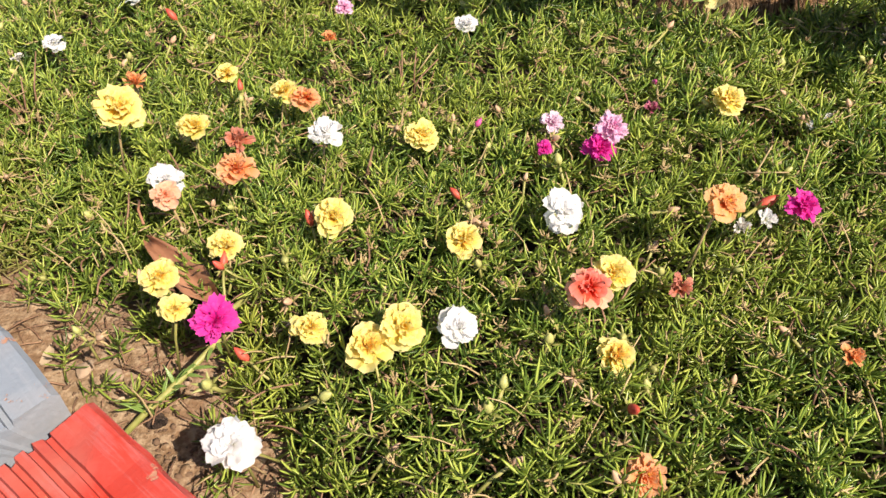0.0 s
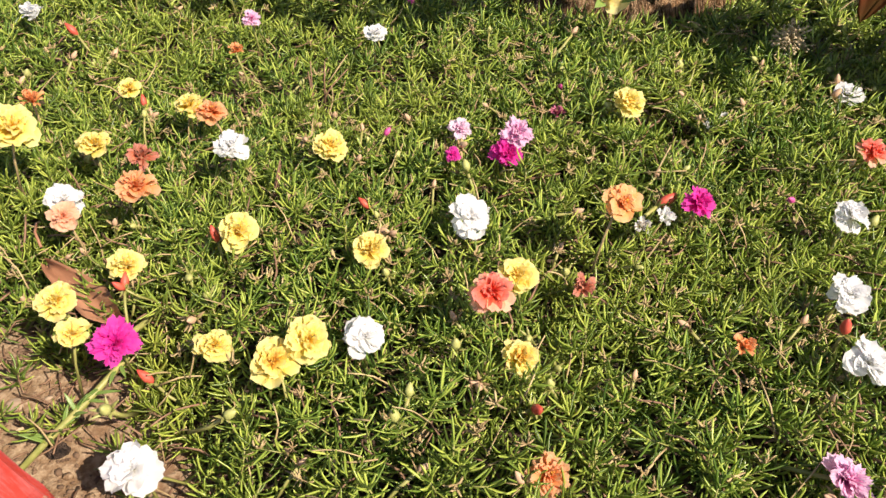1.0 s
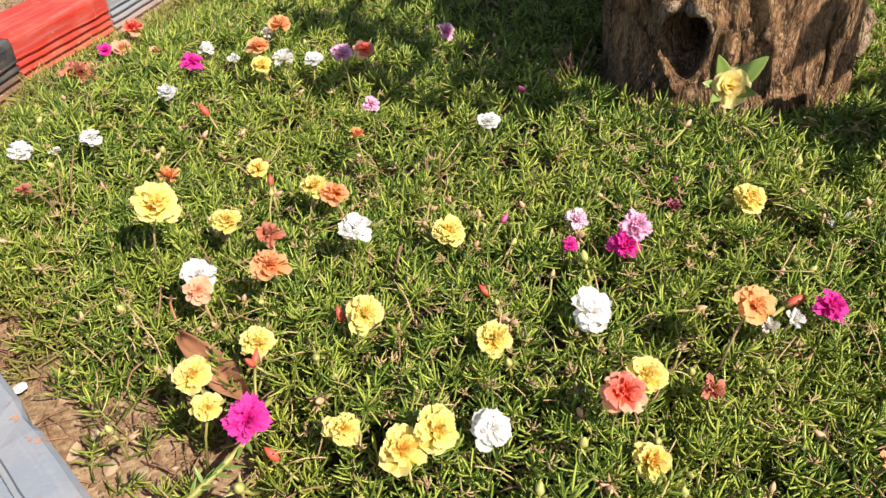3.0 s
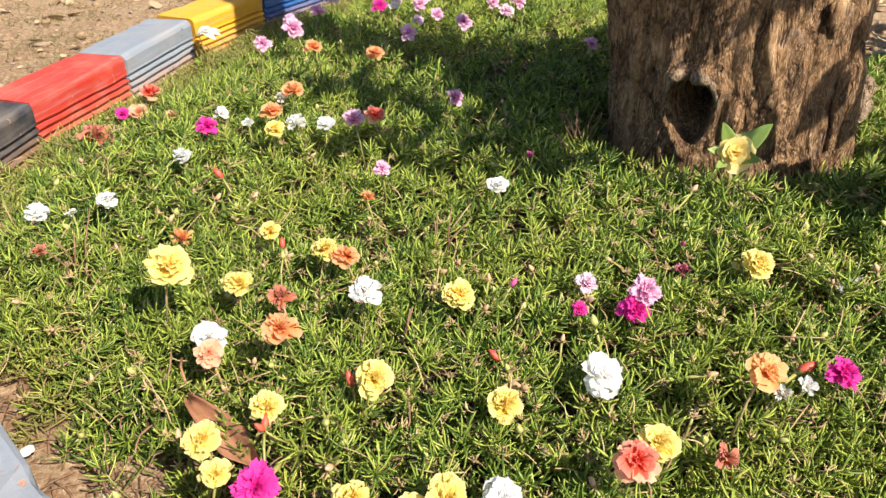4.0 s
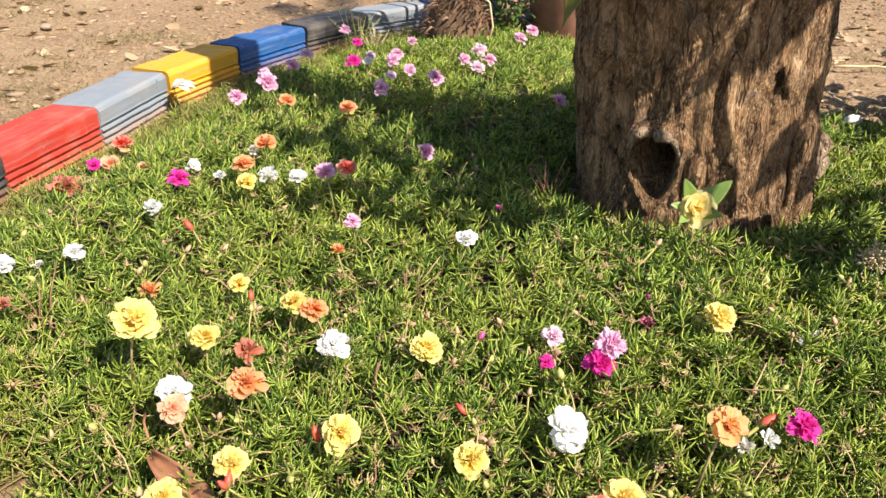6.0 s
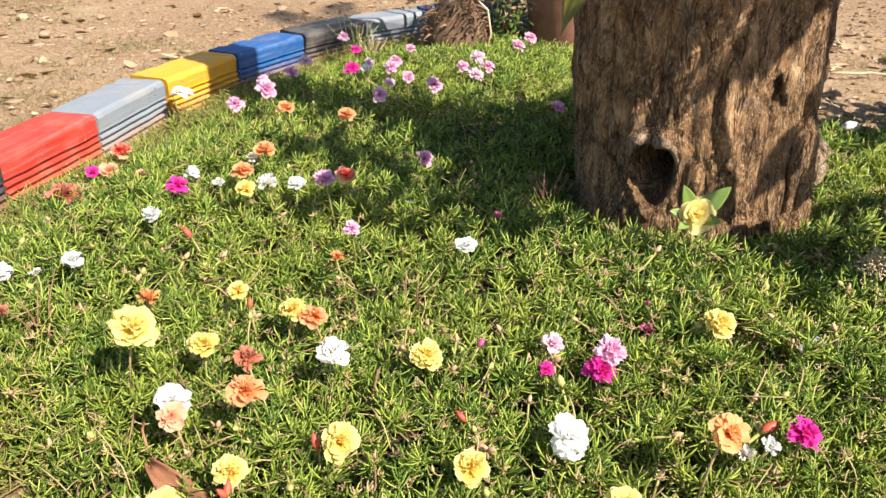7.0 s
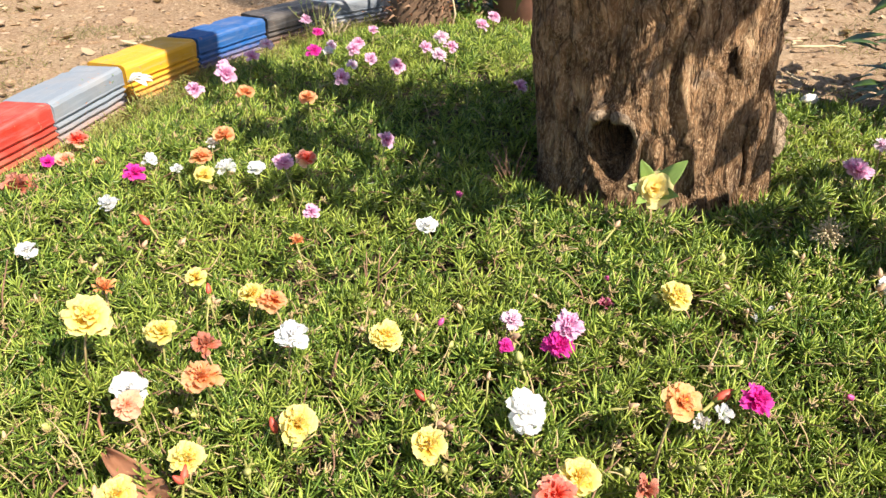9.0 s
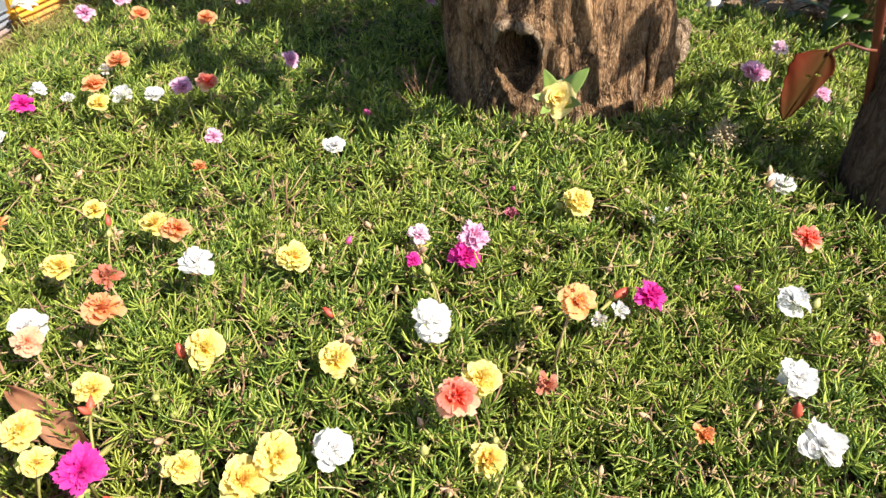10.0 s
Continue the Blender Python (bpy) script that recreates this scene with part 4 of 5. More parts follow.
flower("yellow", -0.273, 0.589, 0.149, 0.043, 30)
flower("spent_orange", -0.307, 0.700, 0.110, 0.031)
flower("yellow", -0.216, 0.714, 0.112, 0.025)
flower("yellow", -0.224, 0.616, 0.112, 0.034)
flower("yellow", -0.150, 0.674, 0.114, 0.029)
flower("orange", -0.127, 0.666, 0.112, 0.032)
flower("white", -0.098, 0.595, 0.117, 0.035)
flower("yellow", -0.012, 0.604, 0.108, 0.034)
flower("spent_red", -0.181, 0.601, 0.106, 0.031)
flower("orange", -0.158, 0.517, 0.136, 0.035)
flower("white", -0.229, 0.539, 0.109, 0.033)
flower("peach", -0.221, 0.513, 0.112, 0.027, 34)
flower("yellow", -0.077, 0.479, 0.117, 0.033, 30)
flower("yellow", 0.026, 0.452, 0.116, 0.030)
flower("white", 0.105, 0.486, 0.114, 0.038, 40)
flower("pale", 0.108, 0.614, 0.114, 0.024)
flower("pink", 0.158, 0.590, 0.124, 0.031)
flower("magenta", 0.148, 0.580, 0.109, 0.030, 32)
flower("magenta", 0.099, 0.584, 0.106, 0.015)
flower("yellow", 0.271, 0.632, 0.125, 0.034, 24)
flower("peach_orange", 0.213, 0.448, 0.153, 0.030, 40)
flower("half_white", 0.262, 0.478, 0.111, 0.020)
flower("spent_white", 0.244, 0.477, 0.104, 0.020)
flower("magenta", 0.290, 0.484, 0.121, 0.031)
flower("spent_magenta", 0.207, 0.648, 0.105, 0.019)
flower("half_white", 0.362, 0.622, 0.110, 0.014)
flower("half_white", 0.344, 0.613, 0.108, 0.012)
flower("spent_orange", -0.117, 0.774, 0.118, 0.023)
flower("pink", -0.106, 0.832, 0.127, 0.021, 34)
flower("white", 0.031, 0.814, 0.114, 0.028)
flower("coral", -0.527, 1.187, 0.093, 0.037)
flower("magenta", -0.535, 1.092, 0.093, 0.024)
flower("peach", -0.513, 1.102, 0.093, 0.032)
flower("peach", -0.450, 1.069, 0.100, 0.022)
flower("spent_red", -0.552, 1.029, 0.083, 0.055)
flower("magenta", -0.365, 0.981, 0.120, 0.033, 26)
flower("white", -0.356, 1.023, 0.120, 0.025)
flower("half_white", -0.308, 0.986, 0.120, 0.022)
flower("orange", -0.281, 1.016, 0.128, 0.034)
flower("yellow", -0.268, 0.970, 0.120, 0.033)
flower("half_white", -0.242, 0.988, 0.120, 0.034)
flower("white", -0.200, 0.986, 0.120, 0.028)
flower("pink", -0.151, 0.931, 0.150, 0.030, 24)
flower("coral", -0.134, 1.011, 0.123, 0.030)
flower("orange", -0.270, 1.109, 0.124, 0.036)
flower("spent_white", -0.288, 1.099, 0.114, 0.024)
flower("white", -0.373, 0.900, 0.112, 0.029)
flower("white", -0.420, 0.776, 0.116, 0.025)
flower("white", -0.494, 0.756, 0.110, 0.029)
flower("spent_white", -0.458, 0.764, 0.104, 0.017)
flower("spent_red", -0.453, 0.680, 0.106, 0.019)
flower("pink", -0.023, 1.049, 0.133, 0.030)
flower("orange", -0.162, 1.262, 0.132, 0.032)
flower("orange", -0.274, 1.300, 0.132, 0.034)
flower("pink", -0.373, 1.343, 0.126, 0.034)
flower("pink", -0.336, 1.427, 0.128, 0.044)
flower("pink", -0.359, 1.499, 0.126, 0.027)
flower("pink", -0.311, 1.555, 0.126, 0.031)
flower("pale", -0.300, 1.659, 0.126, 0.033)
flower("pink", -0.244, 1.900, 0.126, 0.030)
flower("pink", -0.116, 1.398, 0.126, 0.033)
flower("pale", -0.104, 1.505, 0.120, 0.024)
flower("pink", -0.067, 1.525, 0.126, 0.030)
flower("pink", -0.108, 1.606, 0.126, 0.032)
flower("pink", -0.099, 1.660, 0.126, 0.030)
flower("magenta", -0.189, 1.588, 0.126, 0.035)
flower("half_white", -0.162, 1.605, 0.118, 0.034)
flower("pale", -0.158, 1.640, 0.126, 0.026)
flower("magenta", -0.199, 1.760, 0.126, 0.026)
flower("pink", -0.074, 1.772, 0.126, 0.027)
flower("pink", -0.013, 1.471, 0.126, 0.037)
flower("pink", 0.045, 1.611, 0.126, 0.028)
flower("pale", 0.081, 1.697, 0.126, 0.036)
flower("pink", 0.098, 1.612, 0.126, 0.034)
flower("pale", 0.071, 1.543, 0.126, 0.033)
flower("pink", 0.181, 1.807, 0.126, 0.034)
flower("pink", 0.219, 1.893, 0.126, 0.032)
flower("pink", 0.208, 1.321, 0.126, 0.030)
flower("cream", 0.289, 0.793, 0.164, 0.042, 50, -95)
flower("coral", 0.476, 0.555, 0.112, 0.031)
flower("white", 0.502, 0.653, 0.112, 0.031)
flower("white", 0.414, 0.470, 0.112, 0.032)
flower("white", 0.368, 0.384, 0.112, 0.031)
flower("white", 0.351, 0.322, 0.112, 0.036)
flower("spent_orange", 0.276, 0.343, 0.110, 0.021)
flower("pink", 0.607, 0.922, 0.124, 0.041)
flower("pale", 0.691, 1.008, 0.124, 0.026)
flower("pink", 0.664, 0.849, 0.120, 0.025)
flower("peach", 0.455, 0.416, 0.110, 0.014)
flower("coral", 0.107, 0.372, 0.146, 0.032, 22)
flower("yellow", 0.129, 0.405, 0.126, 0.031, 20)
flower("gold", 0.123, 0.342, 0.113, 0.029, 24)
flower("white", 0.022, 0.363, 0.118, 0.029, 26)
flower("yellow", -0.015, 0.359, 0.122, 0.033, 34)
flower("gold", -0.038, 0.349, 0.114, 0.032, 28)
flower("yellow", -0.079, 0.368, 0.111, 0.027)
flower("yellow", -0.156, 0.451, 0.112, 0.027)
flower("yellow", -0.196, 0.415, 0.114, 0.031)
flower("yellow", -0.179, 0.388, 0.108, 0.025)
flower("magenta", -0.147, 0.378, 0.108, 0.033, 34)
flower("white", -0.117, 0.286, 0.097, 0.036, 22)
flower("orange", 0.128, 0.257, 0.110, 0.029)
flower("spent_red", 0.181, 0.408, 0.108, 0.022)
flower("pink", 0.297, 0.241, 0.112, 0.031)


# ---- buds and seed capsules ----
def bud_kind(name, label, material, length, wide, seed):
    rnd = random.Random(seed)
    prof = [(0.12, 0.0), (0.62, 0.18), (0.95, 0.40), (0.80, 0.65), (0.42, 0.88), (0.06, 1.0)]
    ob = lathe(name, [(r * wide * 0.5, z * length) for r, z in prof], material, None, "", 8, 0.25)
    tagged(ob, label, "bud", "moss rose buds in the bed")
    tube("stalk", [(0, 0, 0.001), (0.002, 0.001, -0.012), (0.001, 0.004, -0.028)], 0.0011, STEM_GREEN, ob, "", 5)
    for k in range(6):
        a = 60 * k + rnd.uniform(-20, 20)
        blade("sepal", rnd.uniform(0.004, 0.008), 0.0018, STEM_GREEN if seed != 2 else STEM_BROWN, ob, "", pose(0, 0, 0, 0, 0, a) @ pose(0, 0.001, 0, rnd.uniform(10, 50)), 0.1, 0.2, fine=False)
    return ob


BUD_GREEN = plain("bud_green", (0.34, 0.37, 0.10), (0.52, 0.50, 0.18), 120, 0.5, 0.15)
BUD_TAN = plain("bud_tan", (0.50, 0.30, 0.17), (0.66, 0.46, 0.29), 120, 0.7, 0.15)
BUD_RED = plain("bud_red", (0.55, 0.06, 0.04), (0.70, 0.16, 0.09), 120, 0.5, 0.2)
BUD_PINK = plain("bud_pink", (0.55, 0.05, 0.22), (0.70, 0.14, 0.36), 120, 0.5, 0.2)


def scatter_buds():
    kinds = [bud_kind("moss_rose_bud", "plump yellow-green moss rose bud among the leaves", BUD_GREEN, 0.0085, 0.0058, 1),
             bud_kind("moss_rose_seed_capsule", "dry tan moss rose seed capsule among the leaves", BUD_TAN, 0.0085, 0.0046, 2),
             bud_kind("moss_rose_bud", "closed orange-red moss rose bud among the leaves", BUD_RED, 0.014, 0.0068, 3),
             bud_kind("moss_rose_bud", "small closed pink moss rose bud among the leaves", BUD_PINK, 0.010, 0.0062, 4)]
    rnd = random.Random(21)
    used = set()

    def place(k, x, y, z):
        m = pose(x, y, z, rnd.uniform(-55, 55), rnd.uniform(-55, 55), rnd.uniform(0, 360))
        if k in used:
            ob = copy_thing(kinds[k], m)
            s = rnd.uniform(0.9, 1.5)
            ob.matrix_basis = m @ Matrix.Diagonal((s, s, s, 1))
        else:
            kinds[k].matrix_basis = m
            used.add(k)
    place(1, 0.052, 0.417, 0.103)
    place(2, -0.197, 0.688, 0.103)
    place(0, -0.193, 0.669, 0.103)
    place(1, -0.036, 0.622, 0.103)
    place(2, 0.025, 0.514, 0.103)
    place(1, 0.031, 0.487, 0.103)
    place(1, 0.040, 0.482, 0.103)
    place(1, 0.096, 0.329, 0.103)
    place(3, 0.381, 0.500, 0.103)
    place(2, 0.352, 0.353, 0.103)
    place(2, -0.156, 0.433, 0.103)
    place(3, 0.079, 0.912, 0.103)
    place(2, -0.307, 0.850, 0.103)
    place(3, 0.038, 0.622, 0.103)
    place(1, 0.017, 0.631, 0.103)
    place(0, 0.141, 0.322, 0.103)
    place(2, 0.263, 0.501, 0.103)
    place(0, 0.082, 0.359, 0.103)
    place(0, -0.093, 0.422, 0.103)
    place(1, -0.099, 0.400, 0.103)
    place(0, -0.241, 0.369, 0.103)
    place(1, -0.228, 0.365, 0.103)
    place(0, -0.140, 0.325, 0.103)
    place(0, -0.067, 0.315, 0.103)
    place(1, 0.327, 0.364, 0.103)
    place(1, 0.095, 0.329, 0.103)
    place(2, -0.155, 0.433, 0.103)
    place(3, 0.218, 0.697, 0.103)
    for i in range(250):
        j = rnd.randrange(len(MAT_X))
        x, y, d = float(MAT_X[j]), float(MAT_Y[j]), float(MAT_D[j])
        if y > 1.2 and rnd.random() < 0.75:
            continue
        place(rnd.choices((0, 1, 2, 3), (10, 14, 0.6, 0.3))[0], x, y, float(soil_z(x, y)) + d * rnd.uniform(0.97, 1.12))


scatter_buds()


# ---- broad-leaved seedling with a yellow flower in front of the trunk ----
def build_seedling():
    at = Vector((0.290, 0.802, 0.035))
    root = thing("periwinkle_seedling", Matrix.Translation(at), "young broad-leaved seedling with glossy oval green leaves", "plant")
    crown = Vector((0.003, 0.002, 0.120))
    tube("stem", [(0, 0, 0), (0.004, 0, 0.06), crown], [0.0022, 0.002, 0.0016], STEM_BROWN, root)
    hub = at + crown
    for px, py, w, label in ((0.331, 0.797, 0.202, 'glossy oval green leaf'), (0.272, 0.803, 0.201, 'pale backlit leaf'), (0.313, 0.765, 0.166, 'glossy oval green leaf'), (0.256, 0.794, 0.169, 'glossy oval green leaf'), (0.303, 0.818, 0.184, ''), (0.263, 0.772, 0.154, '')):
        tip = Vector((px, py, w)) - at
        out = tip - crown
        blade("leaf", out.length * 0.86, out.length * 0.36, BROAD, root, label, basis(crown, out, (-0.25, -0.8, 0.6)), 0.08, 0.15, sharp=0.05)


build_seedling()


# ---- shoot on the trunk, one leaf hanging into view ----
def build_shoot():
    base = Vector((0.205, 0.935, 0.52))
    root = thing("trunk_shoot", Matrix.Translation(base), "green shoot with long leaves growing from the trunk", "shoot")
    a = Vector((0.191, 0.918, 0.464)) - base
    tube("shoot_stem", [(0.05, 0.04, 0.0), (0.01, 0.0, 0.06), a], [0.004, 0.003, 0.002], STEM_GREEN, root)
    tip = Vector((0.131, 0.871, 0.346)) - base
    blade("leaf", (tip - a).length, 0.052, OLIVE, root, "", basis(a, tip - a, (-0.6, -0.6, 0.45)), 0.06, 0.2)
    blade("leaf", 0.10, 0.035, BROAD, root, "", basis(a, (0.3, -0.5, 0.4), (0, -0.4, 0.8)), 0.06, 0.2)
    blade("leaf", 0.11, 0.038, BROAD, root, "", basis(a, (0.1, 0.1, 0.9), (0, -0.9, 0.2)), 0.06, 0.2)
    rnd = random.Random(44)
    # unseen leaves, added to shade the planting left of the trunk
    for k in range(22):
        s = Vector((0.02 - 0.05 * rnd.random(), -0.02 * rnd.random(), -0.02 + 0.16 * rnd.random()))
        out = Vector((rnd.uniform(-1, 0.2), rnd.uniform(-0.8, 0.3), rnd.uniform(0.0, 0.6))).normalized()
        e = s + out * rnd.uniform(0.03, 0.10)
        tube("leaf_stalk", [s, (s + e) / 2 + Vector((0, 0, 0.006)), e], 0.0014, STEM_GREEN, root, "", 4)
        blade("leaf", rnd.uniform(0.06, 0.10), rnd.uniform(0.035, 0.05), BROAD, root, "", basis(e, (out.x, out.y, 0.15), (out.x * 0.3, out.y * 0.3, 1)), 0.06, 0.15, seed=k)
    for k in range(18):  # an unseen spray arching forward, added to dapple the planting beside the trunk
        e = Vector((rnd.uniform(0.17, 0.42), rnd.uniform(0.68, 0.83), rnd.uniform(0.57, 0.65))) - base
        tube("leaf_stalk", [(0.03, 0.02, 0.03), e * 0.5 + Vector((0.02, 0.02, 0.06)), e], 0.0014, STEM_GREEN, root, "", 4)
        blade("leaf", rnd.uniform(0.05, 0.075), rnd.uniform(0.028, 0.040), BROAD, root, "", basis(e, (rnd.uniform(-1, 1), -0.6, 0.0), (0.2, -0.2, 1)), 0.06, 0.15, seed=k)
    for k in range(26):  # more unseen shoots all round the stem, higher up, added to fleck its shadow
        a, h = rnd.uniform(0, 2 * math.pi), rnd.uniform(-0.03, 0.30)
        core = Vector((0.135, 0.15, h))
        out = Vector((math.cos(a), math.sin(a), 0.3))
        e = core + out * rnd.uniform(0.09, 0.17)
        tube("leaf_stalk", [core, (core + e) / 2 + Vector((0, 0, 0.008)), e], 0.0014, STEM_GREEN, root, "", 4)
        blade("leaf", rnd.uniform(0.05, 0.08), rnd.uniform(0.028, 0.042), BROAD, root, "", basis(e, (out.x, out.y, 0.0), (out.x * 0.3, out.y * 0.3, 1)), 0.06, 0.15, seed=k)


build_shoot()


# ---- fallen leaf, weed stem, stones by the near kerb ----
def build_fallen_leaf():
    root = thing("fallen_leaf", Matrix.Translation((-0.192, 0.446, 0.086)), "curled reddish-brown fallen leaf lying in the foliage", "fallen leaf")
    blade("leaf_blade", 0.120, 0.027, DRY_LEAF, root, "", basis((-0.045, 0.045, -0.006), (0.76, -0.65, -0.10), (0.25, -0.65, 0.75)), -0.07, 0.75, 0.0, 2.6, seed=4, belly=1.1, sharp=1.6)
    tube("leaf_stalk", [(-0.048, 0.052, 0.006), (-0.056, 0.066, 0.010), (-0.060, 0.080, 0.008)], 0.0012, DRY_LEAF, root)


build_fallen_leaf()


def build_fallen_petals():
    root = thing("fallen_petals", Matrix.Translation((-0.526, 1.497, 0.093)), "limp white spent flower drooping beside the yellow kerb brick", "spent flower")
    for k, (turn, wide) in enumerate(((-20, 0.030), (8, 0.034), (30, 0.026))):
        blade("petal", 0.044, wide, PETALS["white"], root, "", pose(-0.020, 0.0, 0.002 * k, 14, 0, turn - 95), 0.45, 0.25, waves=0.8, seed=k, belly=0.8, sharp=0.1)
    tube("stalk", [(-0.018, 0.0, 0.0), (-0.010, -0.010, -0.020), (0.0, -0.012, -0.050)], 0.0011, STEM_GREEN, root, "", 5)


build_fallen_petals()


def build_weed():
    root = thing("trailing_stem", Matrix.Translation((-0.222, 0.322, 0.034)), "long pale green stem trailing over bare soil", "stem")
    pts = [Vector((0.0, 0.0, 0.004)), Vector((0.020, 0.022, 0.014)), Vector((0.045, 0.046, 0.026)), Vector((0.070, 0.072, 0.040))]
    tube("main_stem", pts, [0.0024, 0.0026, 0.0026, 0.0022], STEM_GREEN, root, "", 7)
    rnd = random.Random(8)
    for k in range(16):
        f = rnd.uniform(0.3, 1.0) * 3
        i = min(2, int(f))
        p = pts[i].lerp(pts[i + 1], f - i)
        a = rnd.uniform(0, 360)
        blade("leaf", rnd.uniform(0.015, 0.024), 0.0032, BROAD, root, "", Matrix.Translation(p) @ pose(0, 0, 0, 0, 0, a) @ pose(0, 0, 0, rnd.uniform(5, 50)), 0.1, 0.2, thick=0.0012)


build_weed()


def sprig(name, label, category, x, y, z, height, material, count, leaf, seed):
    """Thin upright forked stems, with small leaves or dry tips where leaf is their length."""
    rnd = random.Random(seed)
    root = thing(name, Matrix.Translation((x, y, z)), label, category)
    for k in range(count):
        a, far = rnd.uniform(0, 6.28), rnd.uniform(0.1, 0.6) * height
        h = height * rnd.uniform(0.55, 1.0)
        foot = Vector((rnd.uniform(-0.006, 0.006), rnd.uniform(-0.006, 0.006), 0))
        tip = Vector((math.cos(a) * far, math.sin(a) * far, h))
        mid = foot.lerp(tip, 0.5) + Vector((rnd.uniform(-1, 1), rnd.uniform(-1, 1), 1)) * 0.05 * height
        tube("stem", [foot, mid, tip], [0.0013, 0.0010, 0.0006], material, root, "", 5)
        for j in range(5 if leaf else 0):
            p = foot.lerp(mid, 0.5 + 0.5 * rnd.random()) if j < 2 else mid.lerp(tip, rnd.random())
            d = Vector((rnd.uniform(-1, 1), rnd.uniform(-1, 1), rnd.uniform(0.1, 1.2)))
            blade("leaf", leaf * rnd.uniform(0.6, 1.2), leaf * 0.22, BROAD if material == STEM_GREEN else material, root, "", basis(p, d, (0.2, -0.5, 1)), 0.1, 0.2, fine=False)


sprig("weed_sprig", "small green weed sprig against the grey kerb brick", "weed", -0.608, 1.467, 0.035, 0.085, STEM_GREEN, 9, 0.016, 1)
sprig("weed_sprig", "wispy seeding weed before the black kerb brick", "weed", -0.220, 1.946, 0.045, 0.120, STEM_GREEN, 16, 0.010, 2)
sprig("weed_sprig", "wispy seeding weed before the black kerb brick", "weed", -0.180, 1.946, 0.045, 0.090, STRAW, 14, 0.008, 3)
sprig("withered_weed", "bare reddish-brown forked weed rising from the foliage", "weed", -0.424, 0.689, 0.060, 0.075, DRY_STEM, 5, 0.0, 4)
sprig("withered_weed", "dry brown weed beside the foot of the trunk", "weed", 0.157, 1.030, 0.060, 0.075, DRY_STEM, 9, 0.007, 5)
sprig("withered_weed", "bare reddish-brown forked weed rising from the foliage", "weed", -0.032, 0.741, 0.060, 0.065, DRY_STEM, 4, 0.0, 7)
sprig("withered_weed", "bare reddish-brown forked weed rising from the foliage", "weed", -0.062, 0.558, 0.060, 0.060, DRY_STEM, 4, 0.0, 8)


def stone(x, y, z, sx, sy, sz, material, label, seed, name="stone"):
    bm = bmesh.new()
    bmesh.ops.create_icosphere(bm, subdivisions=3, radius=1)
    for v in bm.verts:
        q = 1 + 0.35 * noise.noise(v.co * 1.4 + Vector((seed, 0, 0))) + 0.08 * noise.noise(v.co * 5 + Vector((0, seed, 0)))
        v.co = Vector((v.co.x * sx * q, v.co.y * sy * q, v.co.z * sz * q))
    ob = part(name, bm, material)
    ob.matrix_basis = pose(x, y, z, 0, 0, seed * 40)
    tagged(ob, label, "stone", "loose stones on the soil")


stone(-0.381, 0.471, 0.036, 0.006, 0.005, 0.003, CHALK, "small white stone beside the grey kerb brick", 1)
stone(-0.269, 0.391, 0.036, 0.008, 0.006, 0.004, STONE, "pale pebble on bare soil", 2)
stone(-0.243, 0.385, 0.036, 0.007, 0.006, 0.003, STONE, "pale pebble on bare soil", 3)
stone(-0.200, 0.344, 0.036, 0.009, 0.007, 0.004, WOOD_DARK, "dark charred lump on bare soil", 4)
stone(0.759, 1.353, 0.078, 0.017, 0.013, 0.009, CHALK, "white stone at the edge of the planting", 5)
stone(-0.572, 2.757, 0.040, 0.020, 0.016, 0.009, STONE, "pale pebble on open ground", 6)
stone(-1.152, 2.599, 0.040, 0.018, 0.014, 0.008, STONE, "pale pebble on open ground", 7)
stone(-1.214, 2.331, 0.040, 0.020, 0.016, 0.009, STONE, "pale pebble on open ground", 8)
stone(-0.835, 2.333, 0.040, 0.016, 0.013, 0.007, STONE, "pale pebble on open ground", 9)


def build_grass_head():
    base = Vector((0.499, 0.794, 0.050))
    hub = Vector((0.468, 0.729, 0.130)) - base
    root = thing("grass_seed_head", Matrix.Translation(base), "airy beige grass seed head on a green stalk", "grass")
    tube("stalk", [(0, 0, 0), hub * 0.5 + Vector((-0.004, 0, 0.004)), hub], [0.0022, 0.002, 0.0016], STEM_GREEN, root)
    rnd = random.Random(3)
    verts, faces = [], []
    for k in range(150):
        d = Vector((rnd.gauss(-0.15, 0.6), rnd.gauss(0, 0.6), rnd.uniform(-0.3, 1.1))).normalized() * rnd.uniform(0.010, 0.023)
        bend = hub + d * 0.6 + Vector((rnd.uniform(-1, 1), rnd.uniform(-1, 1), 1)) * 0.0015
        for pts, r in (([hub, bend, hub + d], 0.00018), ([hub + d * 0.95, hub + d, hub + d * 1.06], 0.0010)):
            v, f = tube_data(pts, r, 4)
            faces += [tuple(i + len(verts) for i in q) for q in f]
            verts += v
    finish("seed_spray", from_arrays("seed_spray", verts, faces), STRAW, root, "fine beige seed spray")


build_grass_head()


